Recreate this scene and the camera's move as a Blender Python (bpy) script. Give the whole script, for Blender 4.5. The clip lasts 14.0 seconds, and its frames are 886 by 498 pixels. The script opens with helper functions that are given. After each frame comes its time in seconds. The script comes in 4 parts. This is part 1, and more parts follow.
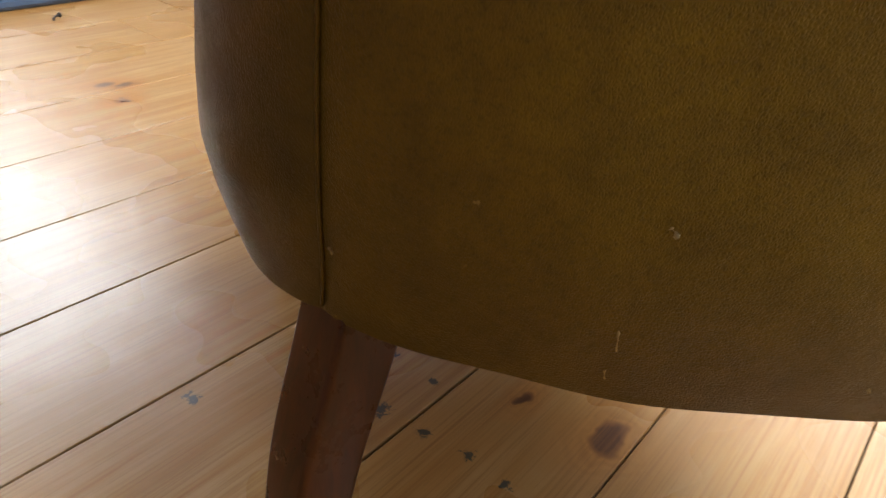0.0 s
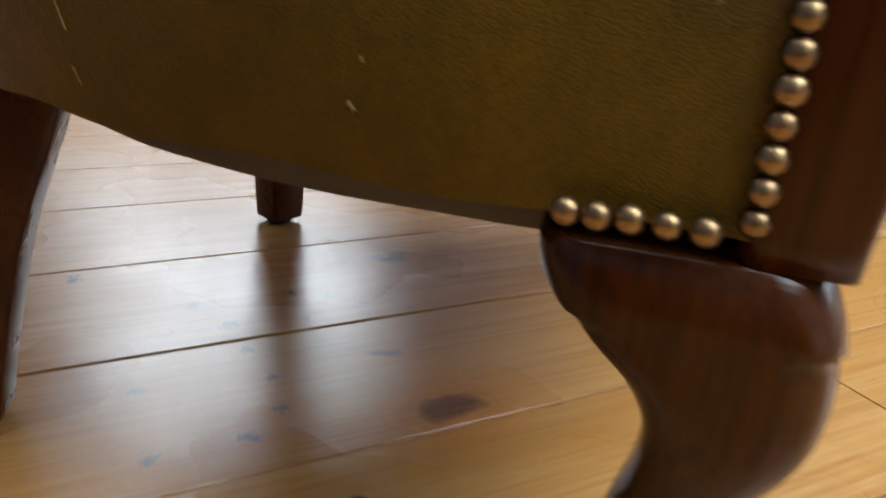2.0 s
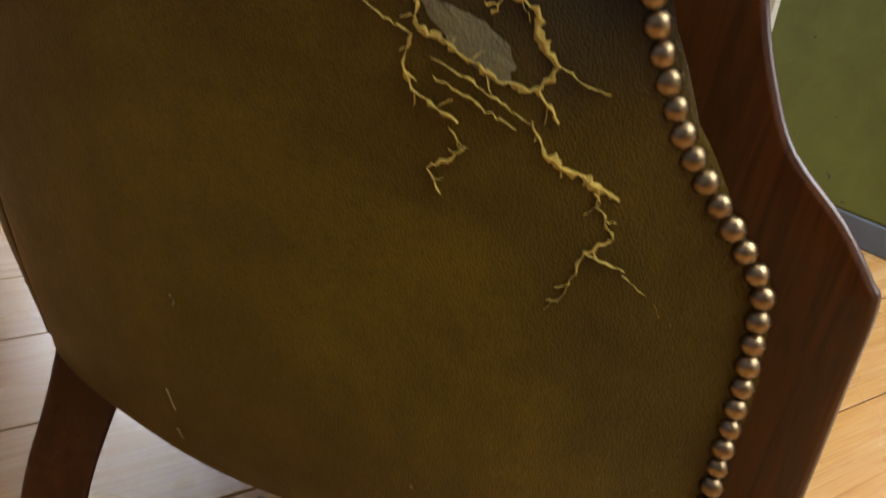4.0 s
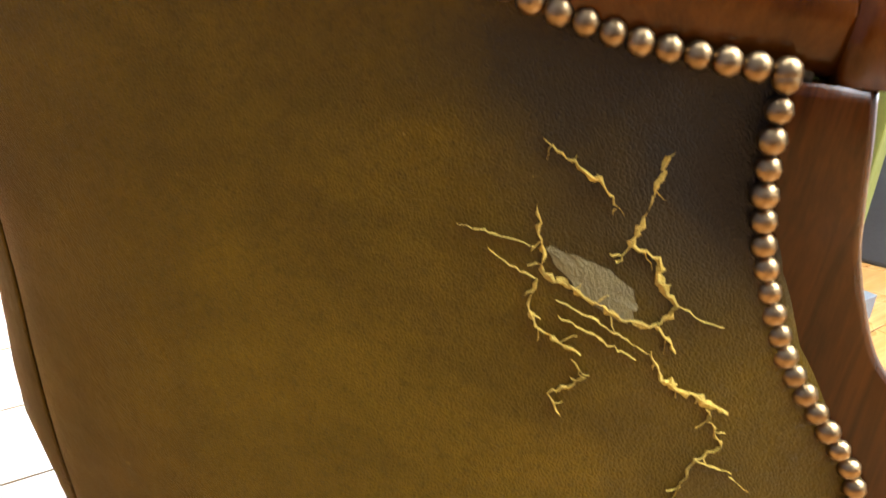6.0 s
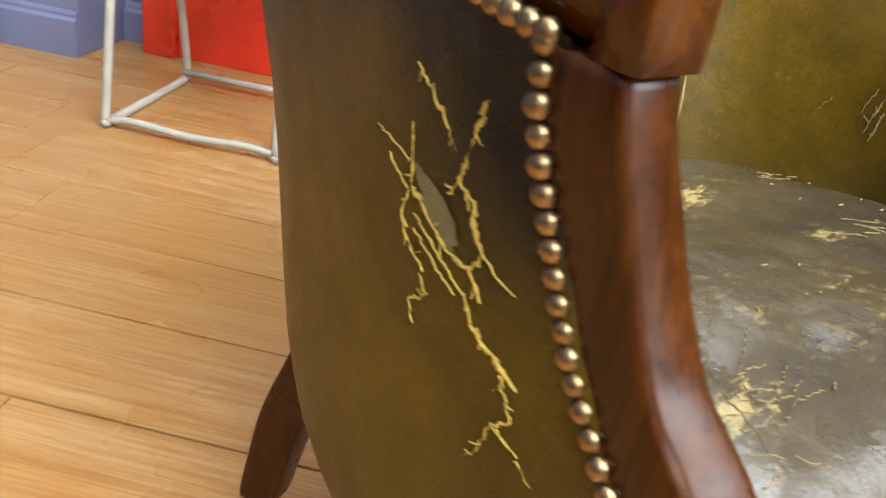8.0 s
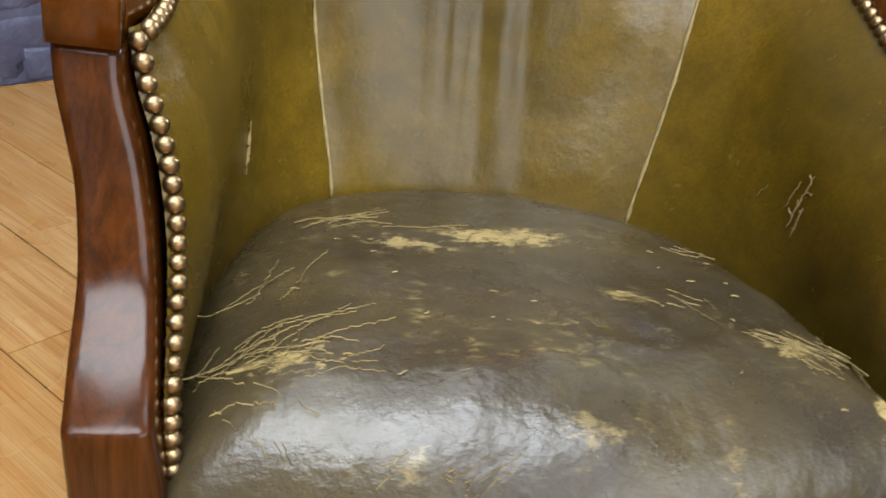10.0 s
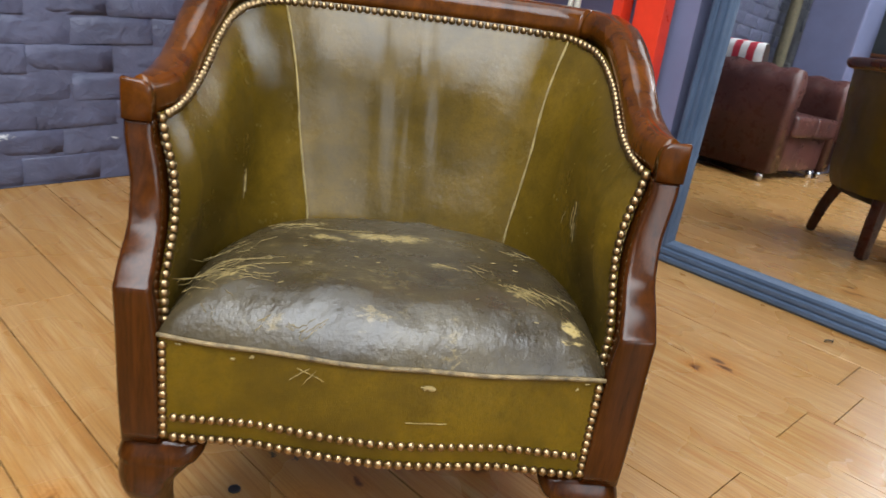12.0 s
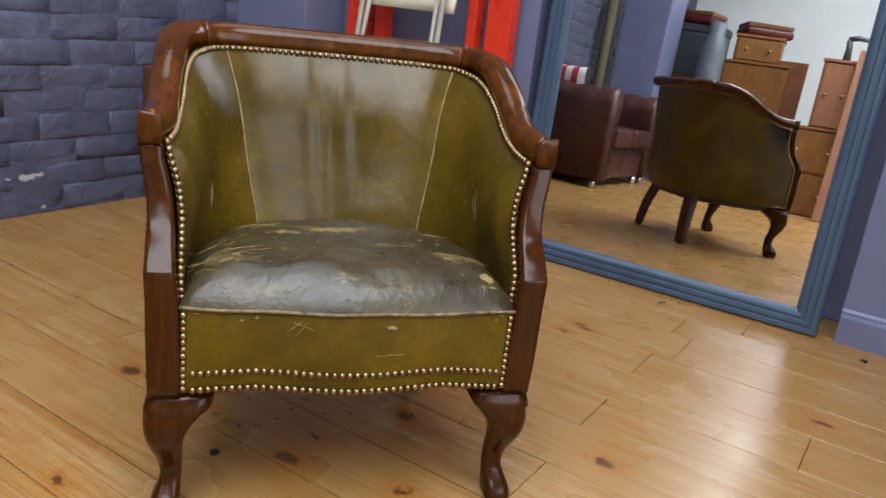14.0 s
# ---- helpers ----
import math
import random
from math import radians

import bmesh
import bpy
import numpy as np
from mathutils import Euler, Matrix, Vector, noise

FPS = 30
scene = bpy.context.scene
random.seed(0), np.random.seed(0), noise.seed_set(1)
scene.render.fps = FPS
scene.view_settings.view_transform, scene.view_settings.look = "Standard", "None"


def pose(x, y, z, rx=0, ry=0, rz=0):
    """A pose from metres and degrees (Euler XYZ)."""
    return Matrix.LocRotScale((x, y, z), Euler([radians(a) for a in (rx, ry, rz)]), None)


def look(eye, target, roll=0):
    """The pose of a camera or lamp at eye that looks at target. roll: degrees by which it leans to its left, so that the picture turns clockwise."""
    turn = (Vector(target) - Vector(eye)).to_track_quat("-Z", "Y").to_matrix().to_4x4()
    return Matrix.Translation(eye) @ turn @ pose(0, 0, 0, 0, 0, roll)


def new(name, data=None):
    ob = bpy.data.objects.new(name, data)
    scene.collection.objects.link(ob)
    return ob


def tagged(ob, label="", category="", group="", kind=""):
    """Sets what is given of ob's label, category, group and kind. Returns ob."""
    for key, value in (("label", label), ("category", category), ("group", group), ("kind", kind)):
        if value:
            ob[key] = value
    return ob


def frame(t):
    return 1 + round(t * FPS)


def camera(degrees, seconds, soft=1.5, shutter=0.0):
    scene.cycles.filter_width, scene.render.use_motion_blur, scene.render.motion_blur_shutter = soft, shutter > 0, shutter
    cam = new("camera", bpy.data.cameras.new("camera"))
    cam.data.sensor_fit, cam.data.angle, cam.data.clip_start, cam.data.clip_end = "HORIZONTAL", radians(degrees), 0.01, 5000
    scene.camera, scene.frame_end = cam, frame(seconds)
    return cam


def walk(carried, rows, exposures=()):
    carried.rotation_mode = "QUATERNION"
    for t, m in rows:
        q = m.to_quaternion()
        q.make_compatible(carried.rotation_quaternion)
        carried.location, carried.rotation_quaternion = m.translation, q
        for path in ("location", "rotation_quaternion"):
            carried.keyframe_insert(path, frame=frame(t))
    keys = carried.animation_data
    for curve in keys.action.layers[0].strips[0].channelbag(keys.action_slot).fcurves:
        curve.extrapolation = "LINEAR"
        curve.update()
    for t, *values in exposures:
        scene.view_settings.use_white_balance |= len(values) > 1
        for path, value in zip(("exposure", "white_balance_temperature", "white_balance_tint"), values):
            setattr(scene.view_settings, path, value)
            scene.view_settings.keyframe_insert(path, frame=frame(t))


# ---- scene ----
cam = camera(60.0, 14.0, soft=1.5, shutter=0.4)
PATH = [
    (0, (-0.571, 0.094, 0.519), (1.092, -0.293, -0.523), 7.9),
    (0.5, (-0.567, 0.036, 0.454), (1.193, -0.171, -0.473), 7.7),
    (1, (-0.565, -0.077, 0.386), (1.27, -0.106, -0.407), 3.7),
    (1.5, (-0.541, -0.199, 0.339), (1.298, 0.119, -0.381), 2.6),
    (2, (-0.562, -0.313, 0.326), (1.237, 0.139, -0.422), 4.8),
    (2.5, (-0.618, -0.356, 0.318), (1.159, 0.034, -0.512), 5.8),
    (3, (-0.605, -0.344, 0.395), (1.145, 0.067, -0.483), 5.6),
    (3.2, (-0.599, -0.33, 0.443), (1.137, 0.079, -0.46), 6.4),
    (5.3, (-0.61, -0.187, 0.597), (1.258, -0.169, -0.119), 6.4),
    (5.5, (-0.608, -0.185, 0.599), (1.258, -0.17, -0.12), 6.4),
    (6, (-0.603, -0.164, 0.627), (1.267, -0.099, -0.08), 5.9),
    (6.5, (-0.605, -0.156, 0.655), (1.235, 0.016, -0.108), 6.3),
    (6.8, (-0.601, -0.205, 0.656), (1.139, 0.293, -0.195), 7.3),
    (7, (-0.578, -0.256, 0.654), (1.074, 0.441, -0.232), 9.3),
    (7.5, (-0.543, -0.363, 0.652), (0.855, 0.672, -0.335), 10.6),
    (8, (-0.512, -0.446, 0.654), (0.673, 0.857, -0.294), 10.2),
    (8.2, (-0.485, -0.492, 0.654), (0.624, 0.879, -0.291), 9.7),
    (10.3, (-0.194, -0.742, 0.724), (0.269, 1.002, -0.139), 10.9),
    (10.5, (-0.178, -0.783, 0.733), (0.297, 0.997, -0.045), 10.3),
    (11, (-0.119, -0.922, 0.761), (0.342, 0.871, 0.004), 9.5),
    (11.5, (-0.06, -1.024, 0.783), (0.319, 0.79, 0.033), 9.5),
    (12, (0.003, -1.159, 0.818), (0.115, 0.701, 0.092), 7.6),
    (12.2, (0.017, -1.209, 0.825), (0.102, 0.658, 0.112), 7.6),
    (12.5, (0.024, -1.275, 0.842), (0.126, 0.593, 0.135), 7.7),
    (13, (-0.004, -1.384, 0.854), (0.405, 0.458, 0.19), 8.0),
    (13.5, (-0.06, -1.406, 0.84), (0.348, 0.441, 0.191), 6.5),
    (14, (-0.163, -1.468, 0.835), (0.33, 0.373, 0.229), 6.5),
]
walk(cam, [(t, look(eye, target, roll)) for t, eye, target, roll in PATH],
     [(0, 1.0), (1.0, 0.85), (2.0, 0.6), (2.5, 0.4), (3.2, 0.15), (5.3, 1.8), (6.5, 2.0), (7.5, 1.65), (8.2, 1.35), (10.3, 0.8), (11.0, 0.75), (12.0, 0.6), (13, 0.45), (14, 0.2)])

# ---- world and lamps ----
world = bpy.data.worlds.new("world")
scene.world = world
world.use_nodes = True
world.node_tree.nodes["Background"].inputs["Color"].default_value = (0.75, 0.85, 1.0, 1)
world.node_tree.nodes["Background"].inputs["Strength"].default_value = 0.25

ROOM = pose(0, 0, 0, 0, 0, -47)     # the room's own axes: x along the mirror wall, y towards it


def area_lamp(name, x, y, z, sx, sy, watts, colour):
    data = bpy.data.lights.new(name, "AREA")
    data.shape, data.size, data.size_y, data.energy, data.color = "RECTANGLE", sx, sy, watts, colour
    ob = new(name, data)
    ob.matrix_world = ROOM @ pose(x, y, z)
    return ob


DAY, TUBE = (0.86, 0.93, 1.0), (1.0, 0.97, 0.90)
# daylight for the unseen window assumed in the far wall
window_lamp = area_lamp("window_light", 4.17, -0.9, 1.85, 1.9, 3.0, 70, DAY)
window_lamp.matrix_world = ROOM @ pose(4.17, -0.9, 1.85, 0, 90, 0)
# unseen overhead lamps: the first follows the floor's glare, the others fill
for x, y, sx, sy, w in ((1.25, -1.7, 2.2, 2.8, 195), (-0.35, 0.15, 1.8, 1.7, 28), (0.3, -4.2, 1.6, 0.8, 22)):
    area_lamp("roof_light", x, y, 2.96, sx, sy, w, DAY)


# ---- materials ----
class Nodes:
    """A short way to write node materials."""

    def __init__(self, name):
        self.mat = bpy.data.materials.new(name)
        self.mat.use_nodes = True
        self.tree = self.mat.node_tree
        self.bsdf = self.tree.nodes["Principled BSDF"]

    def add(self, kind, **values):
        n = self.tree.nodes.new(kind)
        for k, v in values.items():
            setattr(n, k, v)
        return n

    def put(self, socket, value):
        if isinstance(value, bpy.types.NodeSocket):
            self.tree.links.new(value, socket)
        elif isinstance(value, tuple) and len(value) == 3 and socket.type == "RGBA":
            socket.default_value = (*value, 1)
        else:
            socket.default_value = value

    def base(self, **values):
        for k, v in values.items():
            self.put(self.bsdf.inputs[k.replace("_", " ")], v)
        return self.mat

    def coords(self, scale=(1, 1, 1), shift=None, turn=(0, 0, 0)):
        c = self.add("ShaderNodeTexCoord").outputs["Object"]
        m = self.add("ShaderNodeMapping")
        m.inputs["Scale"].default_value = scale
        m.inputs["Rotation"].default_value = turn
        self.put(m.inputs["Vector"], c)
        if shift is not None:
            self.put(m.inputs["Location"], shift)
        return m.outputs["Vector"]

    def noise(self, vec, scale, detail=4, rough=0.55, warp=0.0):
        n = self.add("ShaderNodeTexNoise")
        for k, v in (("Vector", vec), ("Scale", scale), ("Detail", detail), ("Roughness", rough), ("Distortion", warp)):
            self.put(n.inputs[k], v)
        return n.outputs["Fac"]

    def ramp(self, fac, lo, hi, a=0.0, b=1.0):
        n = self.add("ShaderNodeMapRange")
        for k, v in (("Value", fac), ("From Min", lo), ("From Max", hi), ("To Min", a), ("To Max", b)):
            self.put(n.inputs[k], v)
        return n.outputs["Result"]

    def mix(self, fac, a, b, how="MIX"):
        n = self.add("ShaderNodeMix", data_type="RGBA", blend_type=how)
        self.put(n.inputs["Factor"], fac)
        self.put(n.inputs[6], a)
        self.put(n.inputs[7], b)
        return n.outputs[2]

    def math(self, op, a, b=0.0):
        n = self.add("ShaderNodeMath", operation=op)
        self.put(n.inputs[0], a)
        self.put(n.inputs[1], b)
        return n.outputs[0]

    def random(self):
        return self.add("ShaderNodeObjectInfo").outputs["Random"]

    def bump(self, height, strength=0.3, distance=0.002, under=None):
        n = self.add("ShaderNodeBump")
        self.put(n.inputs["Strength"], strength)
        self.put(n.inputs["Distance"], distance)
        self.put(n.inputs["Height"], height)
        if under is not None:
            self.put(n.inputs["Normal"], under)
        return n.outputs["Normal"]


def leather(name, dark, light, worn, wear=0.0, rough=(0.28, 0.45), patch=4.0, gloss=0.3, spots=(), pebble=0.2, dark_ovals=(), pucker=0.35):
    """Old hide: blotchy dye, fine grain, and rubbed patches where the dye is gone."""
    m = Nodes(name)
    v = m.coords()
    blot = m.noise(v, patch, 6, 0.62, 0.5)
    mid = m.noise(v, patch * 6, 5, 0.65, 0.3)
    fine = m.noise(v, 75, 3, 0.6)
    col = m.mix(m.ramp(blot, 0.32, 0.68), dark, light)
    col = m.mix(m.ramp(mid, 0.45, 0.75, 0.0, 0.45), col, dark)
    col = m.mix(m.ramp(fine, 0.3, 0.75, 0.0, 0.3), col, dark)
    grit = m.noise(v, 330, 3, 0.7)
    col = m.mix(m.ramp(grit, 0.48, 0.72, 0.0, 0.5), col, dark)
    w2 = m.noise(m.coords((1, 2.2, 1)), 60, 6, 0.78, 0.4)
    if wear > 0:
        w1 = m.noise(v, 9, 6, 0.7, 0.8)
        mask = m.math("MULTIPLY", m.ramp(w1, 0.54, 0.70), m.ramp(w2, 0.52, 0.66))
        col = m.mix(m.math("MULTIPLY", mask, wear), col, worn)
    for x, y, rx, ry, lo, amount in spots:
        s = m.add("ShaderNodeVectorMath", operation="MULTIPLY")
        m.put(s.inputs[0], v)
        m.put(s.inputs[1], (1 / rx, 1 / ry, 0.0))
        d = m.add("ShaderNodeVectorMath", operation="DISTANCE")
        m.put(d.inputs[0], s.outputs[0])
        m.put(d.inputs[1], (x / rx, y / ry, 0.0))
        near = m.ramp(d.outputs["Value"], 0.1, 1.3, 0.22, -0.18)
        mask = m.ramp(m.math("ADD", w2, near), lo, lo + 0.09, 0.0, amount)
        col = m.mix(mask, col, worn)
    # darker ovals at given y and z, with noise-ragged edges
    for y, z, ry, rz, amount in dark_ovals:
        s = m.add("ShaderNodeVectorMath", operation="MULTIPLY")
        m.put(s.inputs[0], v)
        m.put(s.inputs[1], (0.0, 1 / ry, 1 / rz))
        d = m.add("ShaderNodeVectorMath", operation="DISTANCE")
        m.put(d.inputs[0], s.outputs[0])
        m.put(d.inputs[1], (0.0, y / ry, z / rz))
        far = m.math("ADD", d.outputs["Value"], m.math("MULTIPLY", mid, 0.9))
        col = m.mix(m.ramp(far, 0.9, 1.8, amount, 0.0), col, (0.012, 0.0105, 0.0085))
    specks = m.noise(v, 170, 2, 0.5)
    col = m.mix(m.ramp(specks, 0.77, 0.82, 0.0, 0.45), col, worn)
    vor = m.add("ShaderNodeTexVoronoi", feature="DISTANCE_TO_EDGE")
    m.put(vor.inputs["Vector"], v)
    m.put(vor.inputs["Scale"], 560.0)
    grain = m.bump(m.ramp(vor.outputs["Distance"], 0.0, 0.3), pebble, 0.0008)
    mottle = m.bump(m.noise(v, 130, 4, 0.65), pebble * 0.5, 0.0015, grain)
    soft = m.bump(m.noise(v, 20, 5, 0.6), pucker, 0.005, mottle)
    return m.base(Base_Color=col, Roughness=m.ramp(m.noise(v, 16, 6, 0.7), 0.3, 0.7, *rough),
                  Normal=soft, Specular_IOR_Level=gloss)


def polished_wood(name, dark, light, along=(9, 9, 1.1), rough=0.16, coat=0.6, scale=9.0):
    m = Nodes(name)
    v = m.coords(along)
    g = m.noise(v, scale, 8, 0.65, 1.2)
    fine = m.noise(v, scale * 9, 4, 0.7, 0.2)
    fac = m.math("ADD", m.math("MULTIPLY", g, 0.75), m.math("MULTIPLY", fine, 0.3))
    blot = m.noise(m.coords(), 7, 4, 0.6)
    col = m.mix(m.ramp(fac, 0.28, 0.74), dark, light)
    col = m.mix(m.ramp(blot, 0.46, 0.72, 0.0, 0.4), col, dark)
    worn = m.noise(m.coords(), 30, 5, 0.7)
    return m.base(Base_Color=col, Roughness=m.ramp(worn, 0.3, 0.75, rough, rough + 0.12), Coat_Weight=coat, Coat_Roughness=0.10, Specular_IOR_Level=0.23,
                  Normal=m.bump(fine, 0.12, 0.0006))


def painted(name, colour, rough=0.45, vary=0.25, bump=0.25, scale=6.0, bare=None, bare_at=0.7):
    m = Nodes(name)
    v = m.coords()
    n = m.noise(v, scale, 6, 0.65, 0.3)
    dark = tuple(c * (1 - vary) for c in colour)
    light = tuple(min(1, c * (1 + vary * 0.6)) for c in colour)
    col = m.mix(m.ramp(n, 0.3, 0.7), dark, light)
    if bare:
        chips = m.noise(v, scale * 4, 6, 0.7, 0.4)
        col = m.mix(m.ramp(chips, bare_at, bare_at + 0.03), col, bare)
    fine = m.noise(v, scale * 14, 4, 0.6)
    return m.base(Base_Color=col, Roughness=m.ramp(n, 0.3, 0.7, rough - 0.08, rough + 0.1),
                  Normal=m.bump(fine, bump, 0.003))


def metal(name, colour, rough=0.3, vary=0.35):
    m = Nodes(name)
    n = m.noise(m.coords(), 160, 4, 0.6)
    col = m.mix(m.ramp(n, 0.35, 0.7), tuple(c * (1 - vary) for c in colour), colour)
    col = m.mix(m.math("MULTIPLY", m.random(), 0.7), col, tuple(c * 0.45 for c in colour))
    return m.base(Base_Color=col, Metallic=1.0, Roughness=m.ramp(n, 0.3, 0.7, rough - 0.06, rough + 0.12))


SCUFFS = [(-0.050, 0.027, 0.012), (-0.030, -0.021, 0.013), (-0.023, -0.067, 0.010), (-0.015, -0.114, 0.009), (-0.020, -0.159, 0.009), (-0.051, -0.185, 0.010), (-0.113, -0.099, 0.009),
          (-0.115, -0.184, 0.010), (0.075, 0.005, 0.008), (0.042, 0.026, 0.009), (-0.143, 0.116, 0.011), (0.039, -0.030, 0.008)]
KNOTS = [(0.100, -0.200, 0.024), (0.087, -0.111, 0.012), (0.165, 0.085, 0.022), (0.322, -0.135, 0.016), (-0.130, -0.510, 0.020), (-0.380, -0.195, 0.020),
         (0.564, 0.216, 0.018), (0.891, 0.746, 0.018), (0.209, 0.775, 0.014), (0.256, 0.827, 0.014)]


def floorboards():
    m = Nodes("pine_floorboards")
    rnd = m.random()
    slide = m.add("ShaderNodeCombineXYZ")
    m.put(slide.inputs[0], m.math("MULTIPLY", rnd, 9.0))
    m.put(slide.inputs[2], m.math("MULTIPLY", rnd, 37.0))
    v = m.coords((1.0, 9.0, 1.0), slide.outputs[0])
    plain = m.coords()
    grain = m.noise(v, 3.2, 8, 0.62, 0.9)
    fine = m.noise(m.coords((2, 40, 1), slide.outputs[0]), 8, 5, 0.7, 0.2)
    pale, amber, brown = (0.42, 0.258, 0.108), (0.32, 0.158, 0.042), (0.14, 0.050, 0.012)
    col = m.mix(m.ramp(grain, 0.38, 0.64), pale, amber)
    streak = m.noise(m.coords((0.7, 16, 1), slide.outputs[0]), 4.5, 6, 0.65, 0.5)
    col = m.mix(m.ramp(streak, 0.50, 0.66, 0.0, 0.8), col, (0.27, 0.105, 0.022))
    col = m.mix(m.ramp(rnd, 0.1, 1.0, 0.0, 0.45), col, amber)
    col = m.mix(m.ramp(fine, 0.52, 0.78, 0.0, 0.5), col, brown)
    wide = m.noise(plain, 2.2, 4, 0.6)
    col = m.mix(m.ramp(wide, 0.44, 0.68, 0.0, 0.7), col, amber)
    # knots: those that stand out, and a scatter of others
    warp = m.add("ShaderNodeVectorMath", operation="MULTIPLY_ADD")
    wn = m.add("ShaderNodeTexNoise")
    m.put(wn.inputs["Vector"], plain)
    m.put(wn.inputs["Scale"], 26.0)
    m.put(warp.inputs[0], wn.outputs["Color"])
    m.put(warp.inputs[1], (0.052, 0.052, 0.0))
    m.put(warp.inputs[2], plain)
    bent = m.add("ShaderNodeVectorMath", operation="ADD")
    m.put(bent.inputs[0], warp.outputs[0])
    m.put(bent.inputs[1], (-0.026, -0.026, 0.0))
    near = None
    for x, y, r in KNOTS:
        d = m.add("ShaderNodeVectorMath", operation="DISTANCE")
        s = m.add("ShaderNodeVectorMath", operation="MULTIPLY")
        m.put(s.inputs[0], bent.outputs[0])
        m.put(s.inputs[1], (0.8 / r, 1.25 / r, 0.0))
        m.put(d.inputs[0], s.outputs[0])
        m.put(d.inputs[1], (x * 0.8 / r, y * 1.25 / r, 0.0))
        near = d.outputs["Value"] if near is None else m.math("MINIMUM", near, d.outputs["Value"])
    vor = m.add("ShaderNodeTexVoronoi", feature="F1")
    m.put(vor.inputs["Vector"], m.coords((2.0, 4.4, 1.0), slide.outputs[0]))
    m.put(vor.inputs["Scale"], 1.1)
    near = m.math("MINIMUM", near, m.math("MULTIPLY", vor.outputs["Distance"], 20.0))
    col = m.mix(m.ramp(near, 1.0, 3.4, 0.85, 0.0), col, (0.36, 0.15, 0.03))
    rings = m.math("MULTIPLY", m.math("ADD", m.math("SINE", m.math("MULTIPLY", near, 11.0)), 1.0), 0.5)
    col = m.mix(m.math("MULTIPLY", rings, m.ramp(near, 0.9, 2.6, 0.28, 0.0)), col, brown)
    col = m.mix(m.ramp(near, 0.5, 1.1, 0.97, 0.0), col, (0.075, 0.024, 0.007))
    # scuffs and old grey stains
    scratch = m.noise(m.coords((9, 120, 1), None, (0, 0, 0.5)), 7, 3, 0.6, 0.2)
    col = m.mix(m.ramp(scratch, 0.68, 0.74, 0.0, 0.35), col, (0.12, 0.085, 0.055))
    lines = m.noise(m.coords((0.5, 60, 1), slide.outputs[0]), 5, 5, 0.7, 0.6)
    col = m.mix(m.ramp(lines, 0.48, 0.68, 0.0, 0.75), col, (0.20, 0.080, 0.018))
    speck = m.noise(plain, 140, 5, 0.75, 0.5)
    for x, y, r in SCUFFS:
        s = m.add("ShaderNodeVectorMath", operation="SCALE")
        m.put(s.inputs[0], plain)
        s.inputs[3].default_value = 1 / r
        d = m.add("ShaderNodeVectorMath", operation="DISTANCE")
        m.put(d.inputs[0], s.outputs[0])
        m.put(d.inputs[1], (x / r, y / r, 0.0))
        mask = m.math("ADD", speck, m.ramp(d.outputs["Value"], 0.0, 1.5, 0.15, -0.25))
        col = m.mix(m.ramp(mask, 0.475, 0.54, 0.0, 0.95), col, (0.045, 0.042, 0.030))
    dots = m.noise(plain, 95, 3, 0.6)
    col = m.mix(m.ramp(dots, 0.75, 0.79, 0.0, 0.5), col, (0.10, 0.055, 0.025))
    return m.base(Base_Color=col, Roughness=m.ramp(m.noise(plain, 5, 2, 0.5), 0.3, 0.72, 0.23, 0.34), Coat_Weight=0.0, Specular_IOR_Level=0.42,
                  Normal=m.bump(m.math("ADD", m.math("MULTIPLY", fine, 0.5), m.noise(plain, 30, 5, 0.7)), 0.16, 0.0022))


# two darker ovals: one at the arm's end, one below the rail
HIDE = leather("olive_leather", (0.042, 0.0250, 0.0014), (0.152, 0.0900, 0.0034), (0.36, 0.26, 0.08), 0.05, (0.28, 0.46), 3.5, 0.19, (), 0.38, [(-0.270, 0.568, 0.085, 0.065, 0.95), (-0.20, 0.592, 0.06, 0.025, 0.6)])
HIDE_IN = leather("olive_leather_inside", (0.036, 0.0222, 0.0022), (0.120, 0.0700, 0.0058), (0.34, 0.25, 0.08), 0.07, (0.18, 0.30), 4.5, 0.27, (), 0.10)
HIDE_SEAT = leather("rubbed_seat_leather", (0.024, 0.0175, 0.010), (0.060, 0.043, 0.017), (0.30, 0.22, 0.085), 0.8, (0.19, 0.40), 8.0, 0.44,
                    [(-0.015, -0.140, 0.090, 0.032, 0.56, 0.75), (0.214, -0.360, 0.026, 0.026, 0.59, 0.9), (-0.192, -0.325, 0.050, 0.026, 0.61, 0.7),
                     (0.165, -0.305, 0.045, 0.028, 0.61, 0.7), (-0.12, -0.425, 0.10, 0.012, 0.61, 0.6), (-0.10, -0.165, 0.08, 0.03, 0.64, 0.6), (0.06, -0.235, 0.05, 0.03, 0.64, 0.6),
                     (-0.02, -0.380, 0.06, 0.030, 0.68, 0.28), (-0.130, -0.390, 0.045, 0.025, 0.68, 0.3)], 0.07, (), 0.75)
TORN = painted("torn_hide", (0.60, 0.42, 0.075), 0.85, 0.4, 0.7, 110)
SCUFF = painted("scuffed_hide", (0.23, 0.165, 0.058), 0.7, 0.5, 0.4, 60)
PIPING = painted("worn_piping", (0.18, 0.125, 0.055), 0.5, 0.8, 0.5, 70)
FLAKE = painted("flaked_hide", (0.16, 0.13, 0.045), 0.6, 0.3, 0.5, 60)
MAHOGANY = polished_wood("mahogany", (0.007, 0.0018, 0.0004), (0.066, 0.0180, 0.0022), (9, 9, 0.5), 0.13, 0.0)
